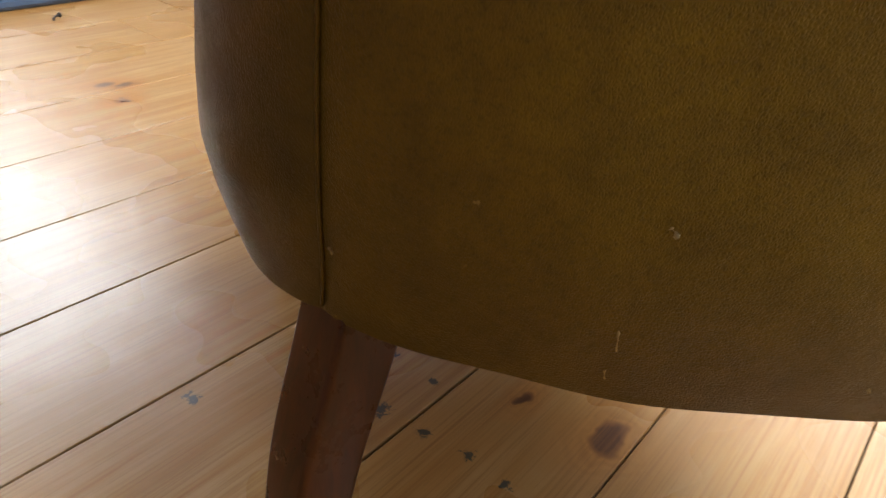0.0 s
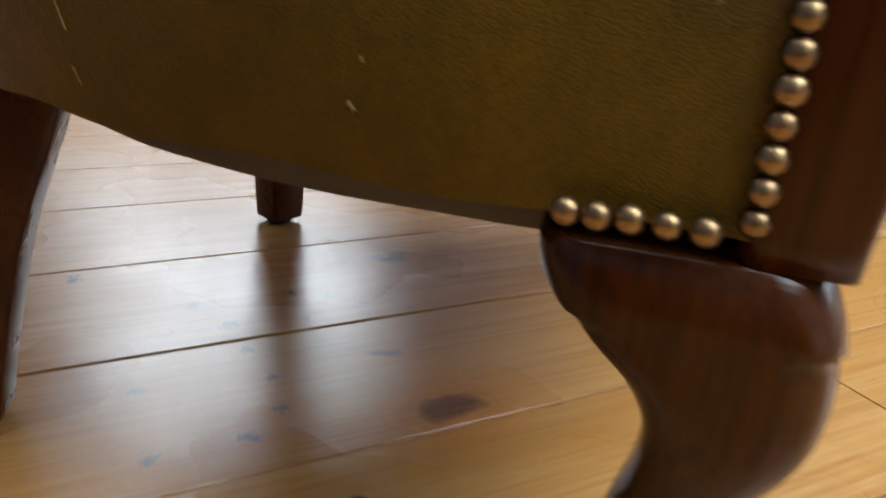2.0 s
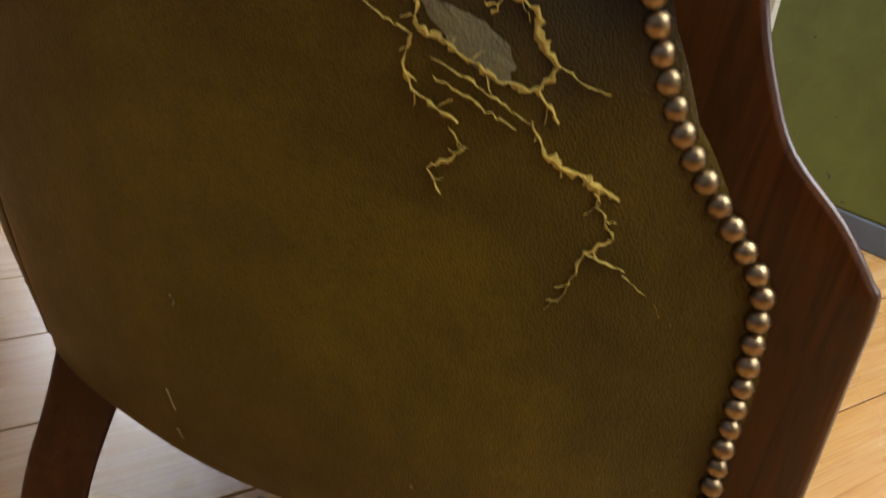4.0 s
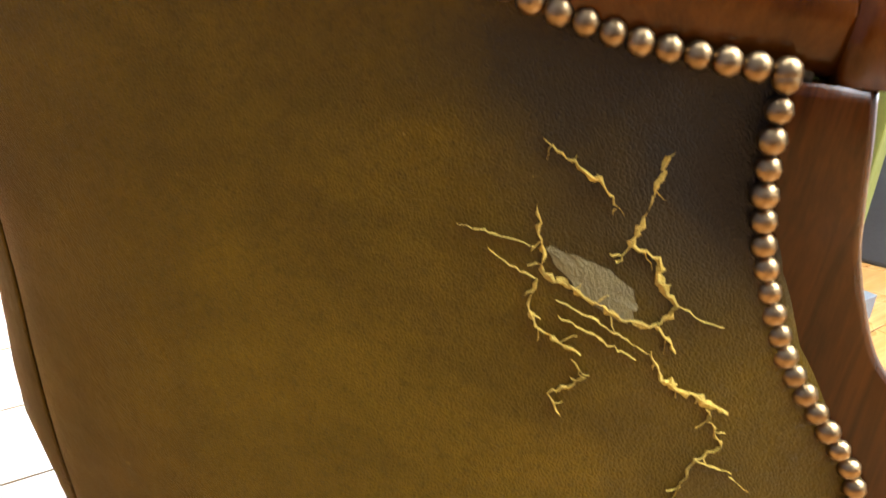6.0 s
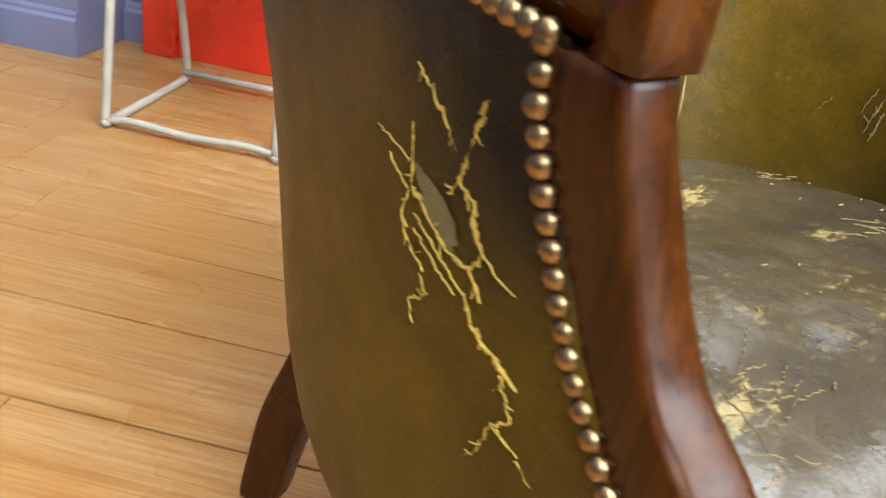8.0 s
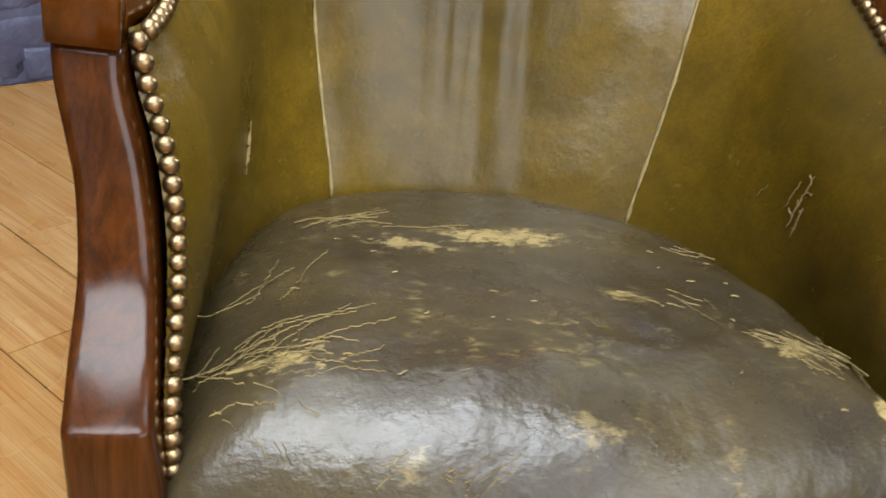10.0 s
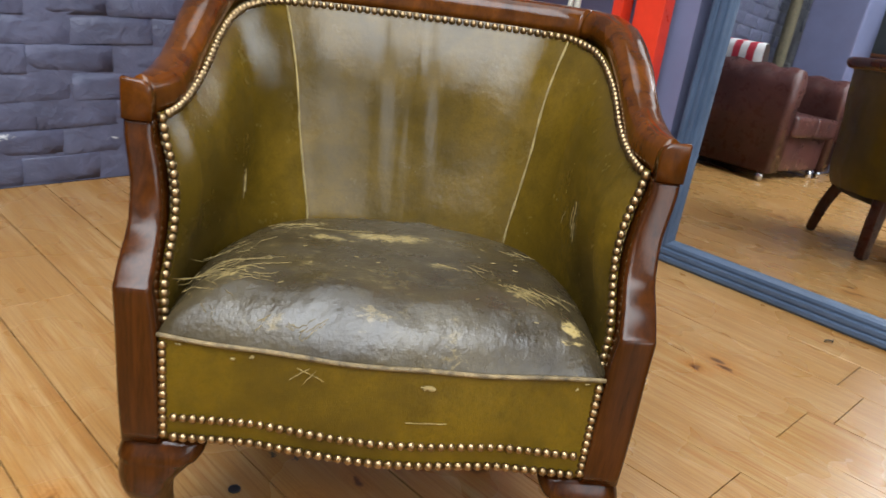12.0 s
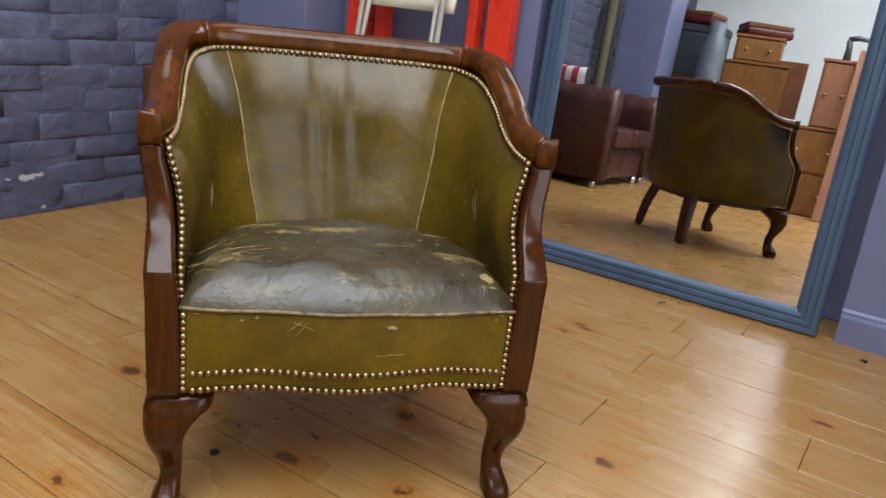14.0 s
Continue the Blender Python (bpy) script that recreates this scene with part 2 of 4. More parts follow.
MAHOGANY_RAIL = polished_wood("mahogany_rail", (0.008, 0.0021, 0.0004), (0.118, 0.0335, 0.0034), (4, 4, 2), 0.10, 0.0, 5.0)
DARK_LEG = polished_wood("dark_stained_leg", (0.010, 0.0027, 0.0008), (0.072, 0.0190, 0.0034), (8, 8, 1.0), 0.24, 0.0)
BRASS = metal("old_brass", (0.42, 0.285, 0.145), 0.33, 0.5)
HESSIAN = painted("dust_cloth", (0.060, 0.050, 0.040), 0.95, 0.3, 0.5, 30)
BOARDS = floorboards()
SUBFLOOR = painted("dark_gap", (0.012, 0.008, 0.005), 0.95, 0.3)
def lumpy_paint():
    """Many coats of slate paint over old brick, chipped to white near the floor."""
    m = Nodes("slate_painted_brick")
    v = m.coords()
    n = m.noise(v, 7, 7, 0.68, 0.5)
    col = m.mix(m.ramp(n, 0.3, 0.7), (0.050, 0.053, 0.090), (0.098, 0.102, 0.158))
    dirt = m.noise(v, 2.2, 6, 0.7, 0.4)
    col = m.mix(m.ramp(dirt, 0.45, 0.7, 0.0, 0.55), col, (0.052, 0.054, 0.078))
    w2 = m.noise(m.coords((1, 1, 1.6)), 22, 7, 0.72, 0.5)
    for y, z, ry, rz, lo in CHIPS:
        s = m.add("ShaderNodeVectorMath", operation="MULTIPLY")
        m.put(s.inputs[0], v)
        m.put(s.inputs[1], (0.0, 1 / ry, 1 / rz))
        d = m.add("ShaderNodeVectorMath", operation="DISTANCE")
        m.put(d.inputs[0], s.outputs[0])
        m.put(d.inputs[1], (0.0, y / ry, z / rz))
        near = m.ramp(d.outputs["Value"], 0.1, 1.4, 0.20, -0.25)
        col = m.mix(m.ramp(m.math("ADD", w2, near), lo, lo + 0.05, 0.0, 0.85), col, (0.50, 0.49, 0.47))
    small = m.noise(v, 48, 5, 0.7)
    col = m.mix(m.ramp(small, 0.74, 0.77, 0.0, 0.6), col, (0.30, 0.30, 0.31))
    fine = m.bump(m.noise(v, 110, 4, 0.6), 0.35, 0.003)
    lumps = m.bump(m.noise(v, 19, 5, 0.6, 0.5), 0.6, 0.016, fine)
    return m.base(Base_Color=col, Roughness=m.ramp(n, 0.3, 0.7, 0.36, 0.6), Normal=lumps, Specular_IOR_Level=0.4)


CHIPS = [(0.255, 0.132, 0.085, 0.022, 0.55), (0.293, 0.018, 0.03, 0.02, 0.58), (-0.168, 0.152, 0.055, 0.020, 0.55), (0.169, 0.132, 0.05, 0.014, 0.60), (-0.55, 0.11, 0.08, 0.03, 0.58)]
BRICK = lumpy_paint()
PLASTER = painted("slate_painted_plaster", (0.140, 0.150, 0.245), 0.4, 0.12, 0.2, 4)
FRAME = painted("slate_blue_frame", (0.052, 0.080, 0.130), 0.34, 0.2, 0.15, 8)
WHITEWALL = painted("white_wall", (0.72, 0.74, 0.73), 0.7, 0.06, 0.2, 2)
# unseen ceiling, darkened to weaken its sheen on leather and wood
CEIL = painted("ceiling_dimmed", (0.16, 0.17, 0.20), 0.8, 0.05, 0.2, 2)
RED = painted("red_gloss_paint", (0.62, 0.035, 0.012), 0.3, 0.2, 0.15, 8)
GREEN = painted("green_worn_paint", (0.115, 0.128, 0.022), 0.5, 0.3, 0.4, 5, (0.05, 0.04, 0.03), 0.66)
GREYPAINT = painted("grey_paint", (0.10, 0.115, 0.13), 0.5, 0.25, 0.3, 8)
STEEL = painted("grey_enamelled_steel", (0.36, 0.335, 0.275), 0.4, 0.2, 0.2, 20)
CREAM = painted("cream_ply", (0.62, 0.56, 0.42), 0.5, 0.15, 0.2, 12)
OXBLOOD = leather("oxblood_leather", (0.042, 0.016, 0.014), (0.105, 0.042, 0.036), (0.20, 0.1, 0.08), 0.0, (0.22, 0.38))
CRIMSON = leather("crimson_leather", (0.040, 0.005, 0.004), (0.095, 0.012, 0.010), (0.3, 0.1, 0.08), 0.0, (0.25, 0.4))
OAK = polished_wood("golden_oak", (0.10, 0.036, 0.009), (0.30, 0.135, 0.038), (8, 8, 1), 0.35, 0.1)
TEAK = polished_wood("brown_furniture_wood", (0.055, 0.018, 0.008), (0.20, 0.075, 0.028), (8, 8, 1), 0.35, 0.1)
PALEWOOD = polished_wood("raw_plank", (0.20, 0.080, 0.040), (0.36, 0.165, 0.088), (8, 8, 1), 0.6, 0.0)
STRIPE_A = painted("white_cotton", (0.7, 0.68, 0.65), 0.9, 0.1)
STRIPE_B = painted("red_cotton", (0.45, 0.03, 0.05), 0.9, 0.1)
DARKGREY = painted("charcoal_paint", (0.035, 0.040, 0.046), 0.5, 0.3)
RUGMAT = painted("woven_jute", (0.12, 0.10, 0.06), 0.95, 0.5, 0.8, 90)
CHROME = metal("chrome", (0.8, 0.8, 0.8), 0.12, 0.1)
BLACK = painted("black_rubber", (0.010, 0.010, 0.012), 0.55, 0.2)
MIRROR = Nodes("mirror_silver").base(Base_Color=(0.90, 0.92, 0.92), Metallic=1.0, Roughness=0.0)


# ---- building helpers ----
def mesh_from(bm, name, material, smooth=True):
    me = bpy.data.meshes.new(name)
    bm.normal_update()
    bm.to_mesh(me)
    bm.free()
    me.materials.append(material)
    for p in me.polygons:
        p.use_smooth = smooth
    return me


def part(name, bm, material, parent, label="", smooth=True):
    """Links a bmesh as one mesh object under a thing or a part."""
    ob = new(name, mesh_from(bm, name, material, smooth) if isinstance(bm, bmesh.types.BMesh) else bm)
    ob.parent = parent
    if label:
        tagged(ob, label)
    return ob


def thing(name, label, category, m=None, group="", kind=""):
    ob = new(name)
    ob.empty_display_size = 0.1
    ob.matrix_world = m if m is not None else Matrix()
    return tagged(ob, label, category, group, kind)


def solid(name, bm, material, m, label, category, group="", kind="", smooth=False):
    ob = new(name, mesh_from(bm, name, material, smooth))
    ob.matrix_world = m
    return tagged(ob, label, category, group, kind)


def box(x0, x1, y0, y1, z0, z1, bevel=0.0, bm=None, segments=2):
    bm = bm or bmesh.new()
    m = Matrix.Translation(((x0 + x1) / 2, (y0 + y1) / 2, (z0 + z1) / 2)) @ Matrix.Diagonal((x1 - x0, y1 - y0, z1 - z0, 1))
    made = bmesh.ops.create_cube(bm, size=1, matrix=m)
    if bevel:
        edges = {e for v in made["verts"] for e in v.link_edges}
        bmesh.ops.bevel(bm, geom=list(edges), offset=bevel, segments=segments, affect="EDGES", profile=0.6)
    return bm


def loft(rings, closed=True, caps=True, bm=None):
    """Skins a row of rings of equal length."""
    bm = bm or bmesh.new()
    rows = [[bm.verts.new(p) for p in ring] for ring in rings]
    n = len(rows[0])
    for a, b in zip(rows, rows[1:]):
        for i in range(n if closed else n - 1):
            j = (i + 1) % n
            bm.faces.new((a[i], a[j], b[j], b[i]))
    if caps and closed:
        bm.faces.new(list(reversed(rows[0])))
        bm.faces.new(rows[-1])
    bmesh.ops.recalc_face_normals(bm, faces=bm.faces)
    return bm


def tube(points, radius, sides=8, bm=None, squash=1.0):
    """A tube along points; radius is a number or one for each point."""
    pts = [Vector(p) for p in points]
    rad = radius if isinstance(radius, (list, tuple)) else [radius] * len(pts)
    rings, up = [], None
    for i, p in enumerate(pts):
        d = (pts[min(i + 1, len(pts) - 1)] - pts[max(i - 1, 0)]).normalized()
        if up is None:
            up = Vector((0, 0, 1)) if abs(d.z) < 0.9 else Vector((1, 0, 0))
        side = d.cross(up).normalized()
        up = side.cross(d).normalized()
        rings.append([p + side * math.cos(a) * rad[i] + up * math.sin(a) * rad[i] * squash
                      for a in (2 * math.pi * k / sides for k in range(sides))])
    return loft(rings, bm=bm)


def spline(points, n):
    """n + 1 points on a smooth curve through the given ones."""
    p = [np.array(q, float) for q in points]
    p = [2 * p[0] - p[1], *p, 2 * p[-1] - p[-2]]
    out = []
    for k in range(n + 1):
        s = k / n * (len(p) - 3)
        i = min(int(s), len(p) - 4)
        t = s - i
        a, b, c, d = p[i:i + 4]
        out.append(0.5 * (2 * b + (c - a) * t + (2 * a - 5 * b + 4 * c - d) * t * t + (3 * b - 3 * c + d - a) * t ** 3))
    return out


def even(points, step):
    """Points at even steps along a polyline."""
    p = [Vector(q) for q in points]
    total = sum((b - a).length for a, b in zip(p, p[1:]))
    count = max(2, round(total / step) + 1)
    gap, out, run, i = total / (count - 1), [p[0]], 0.0, 0
    want = gap
    while i < len(p) - 1 and len(out) < count:
        seg = (p[i + 1] - p[i]).length
        if run + seg >= want - 1e-9:
            out.append(p[i].lerp(p[i + 1], (want - run) / seg))
            want += gap
        else:
            run += seg
            i += 1
    return out


def rounded(w, d, r, n=4):
    """A rounded rectangle about the origin."""
    out = []
    for cx, cy, a0 in ((w / 2 - r, d / 2 - r, 0), (-w / 2 + r, d / 2 - r, 90), (-w / 2 + r, -d / 2 + r, 180), (w / 2 - r, -d / 2 + r, 270)):
        for k in range(n + 1):
            a = radians(a0 + 90 * k / n)
            out.append((cx + r * math.cos(a), cy + r * math.sin(a)))
    return out


# ---- the room ----
WALL_V, WALL_U, BACK_V, FAR_U, TOP = 1.360, -1.555, -5.4, 4.2, 3.0

bm = box(WALL_U - 0.2, FAR_U + 0.2, WALL_V + 0.19, WALL_V + 0.39, 0, TOP)
box(WALL_U - 0.2, -0.305, WALL_V, WALL_V + 0.1895, 0, TOP, bm=bm)
box(0.835, FAR_U + 0.2, WALL_V, WALL_V + 0.1895, 0, TOP, bm=bm)
solid("wall_mirror_side", bm, PLASTER, ROOM, "slate blue painted plaster wall with a shallow recess", "wall", kind="structure")
wall_brick = solid("wall_brick", box(WALL_U - 0.25, WALL_U - 0.0028, BACK_V, WALL_V - 0.001, 0, TOP), BRICK, ROOM, "slate blue painted old brick wall with chipped paint", "wall", kind="structure")
solid("wall_back", box(WALL_U - 0.2, FAR_U + 0.2, BACK_V - 0.2, BACK_V - 0.001, 0, TOP), WHITEWALL, ROOM, "plain white wall behind the stacked furniture", "wall", kind="structure")
# unseen window, assumed from the bluish highlights on post and leather
WIN = (-2.4, 0.6, 0.9, 2.8)
bm = box(FAR_U, FAR_U + 0.2, BACK_V, WALL_V - 0.001, 0, WIN[2])
box(FAR_U, FAR_U + 0.2, BACK_V, WALL_V - 0.001, WIN[3], TOP, bm=bm)
box(FAR_U, FAR_U + 0.2, BACK_V, WIN[0], WIN[2], WIN[3], bm=bm)
box(FAR_U, FAR_U + 0.2, WIN[1], WALL_V - 0.001, WIN[2], WIN[3], bm=bm)
solid("wall_far", bm, WHITEWALL, ROOM, "plain white end wall with an assumed window opening", "wall", kind="structure")
window = thing("window_1", "unseen wide white framed shop window, assumed from bluish highlights", "window", ROOM, kind="structure")
for k in range(5):
    y = WIN[0] + (WIN[1] - WIN[0]) * k / 4
    part("window_frame", box(FAR_U + 0.05, FAR_U + 0.11, y - 0.03 + 0.031 * (k == 0) - 0.031 * (k == 4), y + 0.03 + 0.031 * (k == 0) - 0.031 * (k == 4), WIN[2], WIN[3], 0.004), WHITEWALL, window, smooth=False)
part("window_sill", box(FAR_U - 0.04, FAR_U + 0.19, WIN[0], WIN[1], WIN[2] + 0.0005, WIN[2] + 0.03, 0.005), WHITEWALL, window, smooth=False)
solid("ceiling", box(WALL_U - 0.2, FAR_U + 0.2, BACK_V - 0.2, WALL_V + 0.39, TOP + 0.002, TOP + 0.1), CEIL, ROOM, "unseen plain ceiling, kept dark grey to cut reflections", "ceiling", kind="structure")
solid("wall_pier", box(WALL_U + 0.0005, -1.182, 1.13, WALL_V - 0.001, 0.0, TOP - 0.002, 0.004), PLASTER, ROOM, "smooth slate blue boxed pier in the corner", "wall", kind="structure")
floor = solid("floor", box(WALL_U - 0.1, FAR_U + 0.1, BACK_V - 0.1, WALL_V + 0.3, -0.12, -0.006), SUBFLOOR, ROOM, "worn varnished pine floorboards with dark knots", "floor", kind="structure")


def skirting(name, x0, x1, y, depth, height):
    prof = [(0, 0), (0, height), (-0.006, height), (-0.010, height - 0.008), (-0.010, height - 0.016), (-depth, height - 0.024), (-depth, 0)]
    bm = loft([[(x, y + a, b) for a, b in prof] for x in (x0, x1)])
    return solid(name, bm, PLASTER, ROOM, "slate blue painted skirting board", "baseboard", kind="structure")


skirting("baseboard", -1.181, -0.306, WALL_V - 0.0015, 0.022, 0.105)
skirting("baseboard", 0.836, FAR_U - 0.001, WALL_V - 0.0015, 0.022, 0.105)
skirting("baseboard", WALL_U + 0.002, -1.182, 1.1285, 0.018, 0.115)


# ---- the armchair ----
chair = thing("tub_armchair", "olive green leather tub armchair with mahogany frame and brass studs", "armchair")

# the front posts: height, front, back, outer and inner edge
POST = [(0.6070, -0.302, -0.266, 0.311, 0.279), (0.585, -0.308, -0.267, 0.309, 0.277), (0.559, -0.315, -0.272, 0.304, 0.270),
        (0.539, -0.321, -0.279, 0.300, 0.266), (0.515, -0.331, -0.290, 0.2975, 0.262), (0.490, -0.345, -0.305, 0.296, 0.259),
        (0.465, -0.371, -0.326, 0.2955, 0.256), (0.442, -0.389, -0.345, 0.2955, 0.254), (0.432, -0.394, -0.352, 0.2955, 0.2535),
        (0.39, -0.395, -0.356, 0.294, 0.249), (0.30, -0.395, -0.358, 0.2935, 0.2465), (0.2315, -0.391, -0.357, 0.2925, 0.245)]


def post_at(z):
    zs = [p[0] for p in POST][::-1]
    return [float(np.interp(z, zs, [p[k] for p in POST][::-1])) for k in (1, 2, 3, 4)]


# plan curves of the outer hide, from the front post round to the middle of the back
OUT_Z = [0.225, 0.255, 0.32, 0.45, 0.60, 0.73]
OUT = [[(0.284, -0.341), (0.284, -0.25), (0.278, -0.15), (0.256, -0.05), (0.226, 0.025), (0.184, 0.096), (0.134, 0.130), (0.072, 0.147), (0, 0.152)],
       [(0.292, -0.341), (0.295, -0.25), (0.290, -0.15), (0.270, -0.05), (0.238, 0.025), (0.193, 0.094), (0.140, 0.140), (0.075, 0.160), (0, 0.166)],
       [(0.294, -0.341), (0.300, -0.25), (0.298, -0.15), (0.280, -0.05), (0.248, 0.028), (0.205, 0.100), (0.152, 0.155), (0.085, 0.174), (0, 0.182)],
       [(0.297, -0.333), (0.300, -0.26), (0.298, -0.17), (0.281, -0.06), (0.260, 0.030), (0.222, 0.105), (0.158, 0.153), (0.088, 0.170), (0, 0.177)],
       [(0.309, -0.259), (0.304, -0.21), (0.297, -0.14), (0.284, -0.06), (0.273, 0.035), (0.248, 0.116), (0.180, 0.162), (0.098, 0.184), (0, 0.190)],
       [(0.311, -0.259), (0.309, -0.21), (0.304, -0.13), (0.295, -0.05), (0.285, 0.043), (0.262, 0.121), (0.190, 0.167), (0.102, 0.185), (0, 0.190)]]
IN_Z = [0.37, 0.42, 0.55, 0.73]
INN = [[(0.247, -0.362), (0.248, -0.28), (0.240, -0.19), (0.215, -0.10), (0.187, -0.045), (0.155, -0.012), (0.105, 0.015), (0.055, 0.030), (0, 0.034)],
       [(0.250, -0.352), (0.250, -0.27), (0.243, -0.18), (0.221, -0.09), (0.194, -0.035), (0.162, 0.002), (0.112, 0.030), (0.058, 0.046), (0, 0.050)],
       [(0.264, -0.294), (0.266, -0.23), (0.262, -0.155), (0.252, -0.08), (0.236, -0.010), (0.201, 0.050), (0.143, 0.090), (0.073, 0.110), (0, 0.116)],
       [(0.278, -0.272), (0.276, -0.20), (0.277, -0.12), (0.275, -0.03), (0.264, 0.050), (0.228, 0.108), (0.172, 0.138), (0.086, 0.150), (0, 0.155)]]


def rail_under(y):
    """Height of the rail's lower edge, by how far back it is."""
    return float(np.interp(y, [-0.31, -0.24, -0.2, -0.16, -0.12, -0.08, -0.04, 0.0, 0.05, 0.10, 0.2],
                           [0.6085, 0.612, 0.617, 0.626, 0.641, 0.660, 0.679, 0.696, 0.712, 0.721, 0.723]))


FINE = 64          # steps round one half


def plan(levels, heights):
    curves = [spline(c, FINE) for c in levels]

    def at(i, z):
        xs = [np.interp(z, heights, [c[i][k] for c in curves]) for k in (0, 1)]
        return float(xs[0]), float(xs[1])
    return at


outer_at, inner_at = plan(OUT, OUT_Z), plan(INN, IN_Z)


def smooth_at(at, i, z):
    a, b, c = at(i, z - 0.02), at(i, z), at(i, z + 0.02)
    return (a[0] + 2 * b[0] + c[0]) / 4, (a[1] + 2 * b[1] + c[1]) / 4


def hide_low(i):
    """The lower edge of the outer hide."""
    return 0.2395 - 0.003 * min(1, max(0, (i - 14) / 24)) + 0.0018 * math.sin(i * 0.5)


def outer_point(i, f, side=1, out=0.0):
    """A point of the outer hide: i round the plan, f from the lower edge (0) to the rail (1)."""
    x0, y0 = smooth_at(outer_at, i, 0.68)
    lo, hi = hide_low(i), rail_under(y0)
    z = lo + (hi - lo) * f
    x, y = smooth_at(outer_at, i, z)
    if i < 8:                                   # meet the post
        w = (1 - i / 8) ** 2
        y = y * (1 - w) + w * (post_at(z)[1] - 0.006)
        x = x * (1 - w) + w * (post_at(z)[2] - 0.0008)
    dent = 0.0025 * noise.noise((x * 9 * side, y * 9, z * 7)) * min(1, f * 6, (1 - f) * 8 + 0.2)
    crease = -0.0035 * math.exp(-((i - 40) / 0.9) ** 2)
    if side < 0:                                # the hollow under the arm's end
        dent -= 0.0045 * math.exp(-((y + 0.243) / 0.016) ** 2 - ((z - 0.572) / 0.020) ** 2)
        dent += 0.0030 * math.exp(-((y + 0.212 + 0.5 * (z - 0.58)) / 0.014) ** 2 - ((z - 0.578) / 0.022) ** 2)
        dent += 0.0025 * math.exp(-((y + 0.21) / 0.03) ** 2 - ((z - 0.50) / 0.03) ** 2)
    n = outward(i, z, side)
    k = dent + crease + out
    return Vector((x * side + n[0] * k, y + n[1] * k, z))


def outward(i, z, side=1, at=None):
    at = at or outer_at
    a, b = at(max(i - 1, 0), z), at(min(i + 1, FINE), z)
    dx, dy = b[0] - a[0], b[1] - a[1]
    length = math.hypot(dx, dy) or 1
    return Vector((dy / length * side, -dx / length, 0)) if i < FINE else Vector((0, 1, 0))


ROWS_F = [0, 0.02, 0.05, 0.10, 0.16, 0.24, 0.33, 0.42, 0.51, 0.60, 0.69, 0.78, 0.87, 0.94, 1.0]


def sheet(point, columns):
    bm = bmesh.new()
    grid = [[bm.verts.new(point(*c, f)) for c in columns] for f in ROWS_F]
    for a, b in zip(grid, grid[1:]):
        for i in range(len(columns) - 1):
            bm.faces.new((a[i], a[i + 1], b[i + 1], b[i]))
    bmesh.ops.recalc_face_normals(bm, faces=bm.faces)
    return bm


SEAM = 40
for side in (-1, 1):
    part("side_panel", sheet(lambda i, s, f: outer_point(i, f, s), [(i, side) for i in range(0, SEAM + 1)]), HIDE, chair, "creased olive brown leather side panel")
around = [(i, -1) for i in range(SEAM, FINE + 1)] + [(i, 1) for i in range(FINE - 1, SEAM - 1, -1)]
part("back_panel", sheet(lambda i, s, f: outer_point(i, f, s), around), HIDE, chair, "olive brown leather back panel")
for side in (-1, 1):
    part("back_seam", tube([outer_point(SEAM, f, side, 0.001) for f in np.linspace(0.01, 0.995, 24)], 0.0014, 6), HIDE, chair, "worn stitched seam")


def inner_point(i, f, side=1, out=0.0):
    x0, y0 = inner_at(i, 0.72)
    lo, hi = 0.385, rail_under(y0) + 0.003
    z = lo + (hi - lo) * f
    x, y = smooth_at(inner_at, i, z)
    if i < 8:
        w = (1 - i / 8) ** 2
        y = y * (1 - w) + w * (post_at(z)[0] + 0.022)
        x = x * (1 - w) + w * (post_at(z)[3] - 0.001)
    n = -outward(i, z, side, inner_at)
    puff = 0.032 * math.sin(math.pi * min(1, max(0, f)) ** 1.5) * (0.75 + 0.25 * math.sin(math.pi * min(1, i / 30)))
    folds = 0.0
    for fx, amp, wide in ((-0.030, -0.0045, 0.007), (-0.008, -0.0050, 0.006), (0.016, 0.0035, 0.010), (0.042, -0.0040, 0.008), (-0.055, 0.003, 0.01)):
        folds += amp * math.exp(-((x * side - fx - 0.03 * (0.6 - f)) / wide) ** 2) * math.exp(-((f - 0.62) / 0.42) ** 2)
    lump = 0.003 * noise.noise((x * 8 * side + 5, y * 8, z * 8))
    crease = -0.0025 * math.exp(-((i - (43 if side < 0 else 40)) / 1.2) ** 2)
    k = (puff + folds * (i > SEAM) + lump * min(1, f * 5) + crease) * (0.15 + 0.85 * min(1, i / 6)) + out
    return Vector((x * side + n[0] * k, y + n[1] * k, z))


SEAM_IN = {-1: 43, 1: 40}
for side in (-1, 1):
    part("inner_side", sheet(lambda i, s, f: inner_point(i, f, s), [(i, side) for i in range(0, SEAM_IN[side] + 1)]), HIDE_IN, chair, "olive leather inner arm lining")
around_in = [(i, -1) for i in range(SEAM_IN[-1], FINE + 1)] + [(i, 1) for i in range(FINE - 1, SEAM_IN[1] - 1, -1)]
part("inner_back", sheet(lambda i, s, f: inner_point(i, f, s), around_in), HIDE_IN, chair, "olive leather back lining with vertical creases")
for side in (-1, 1):
    part("inner_seam", tube([inner_point(SEAM_IN[side], f, side, 0.0012) for f in np.linspace(0.03, 0.99, 26)], [0.0017 + 0.0005 * math.sin(k * 1.7) for k in range(26)], 6), SCUFF, chair, "rubbed tan piping seam")

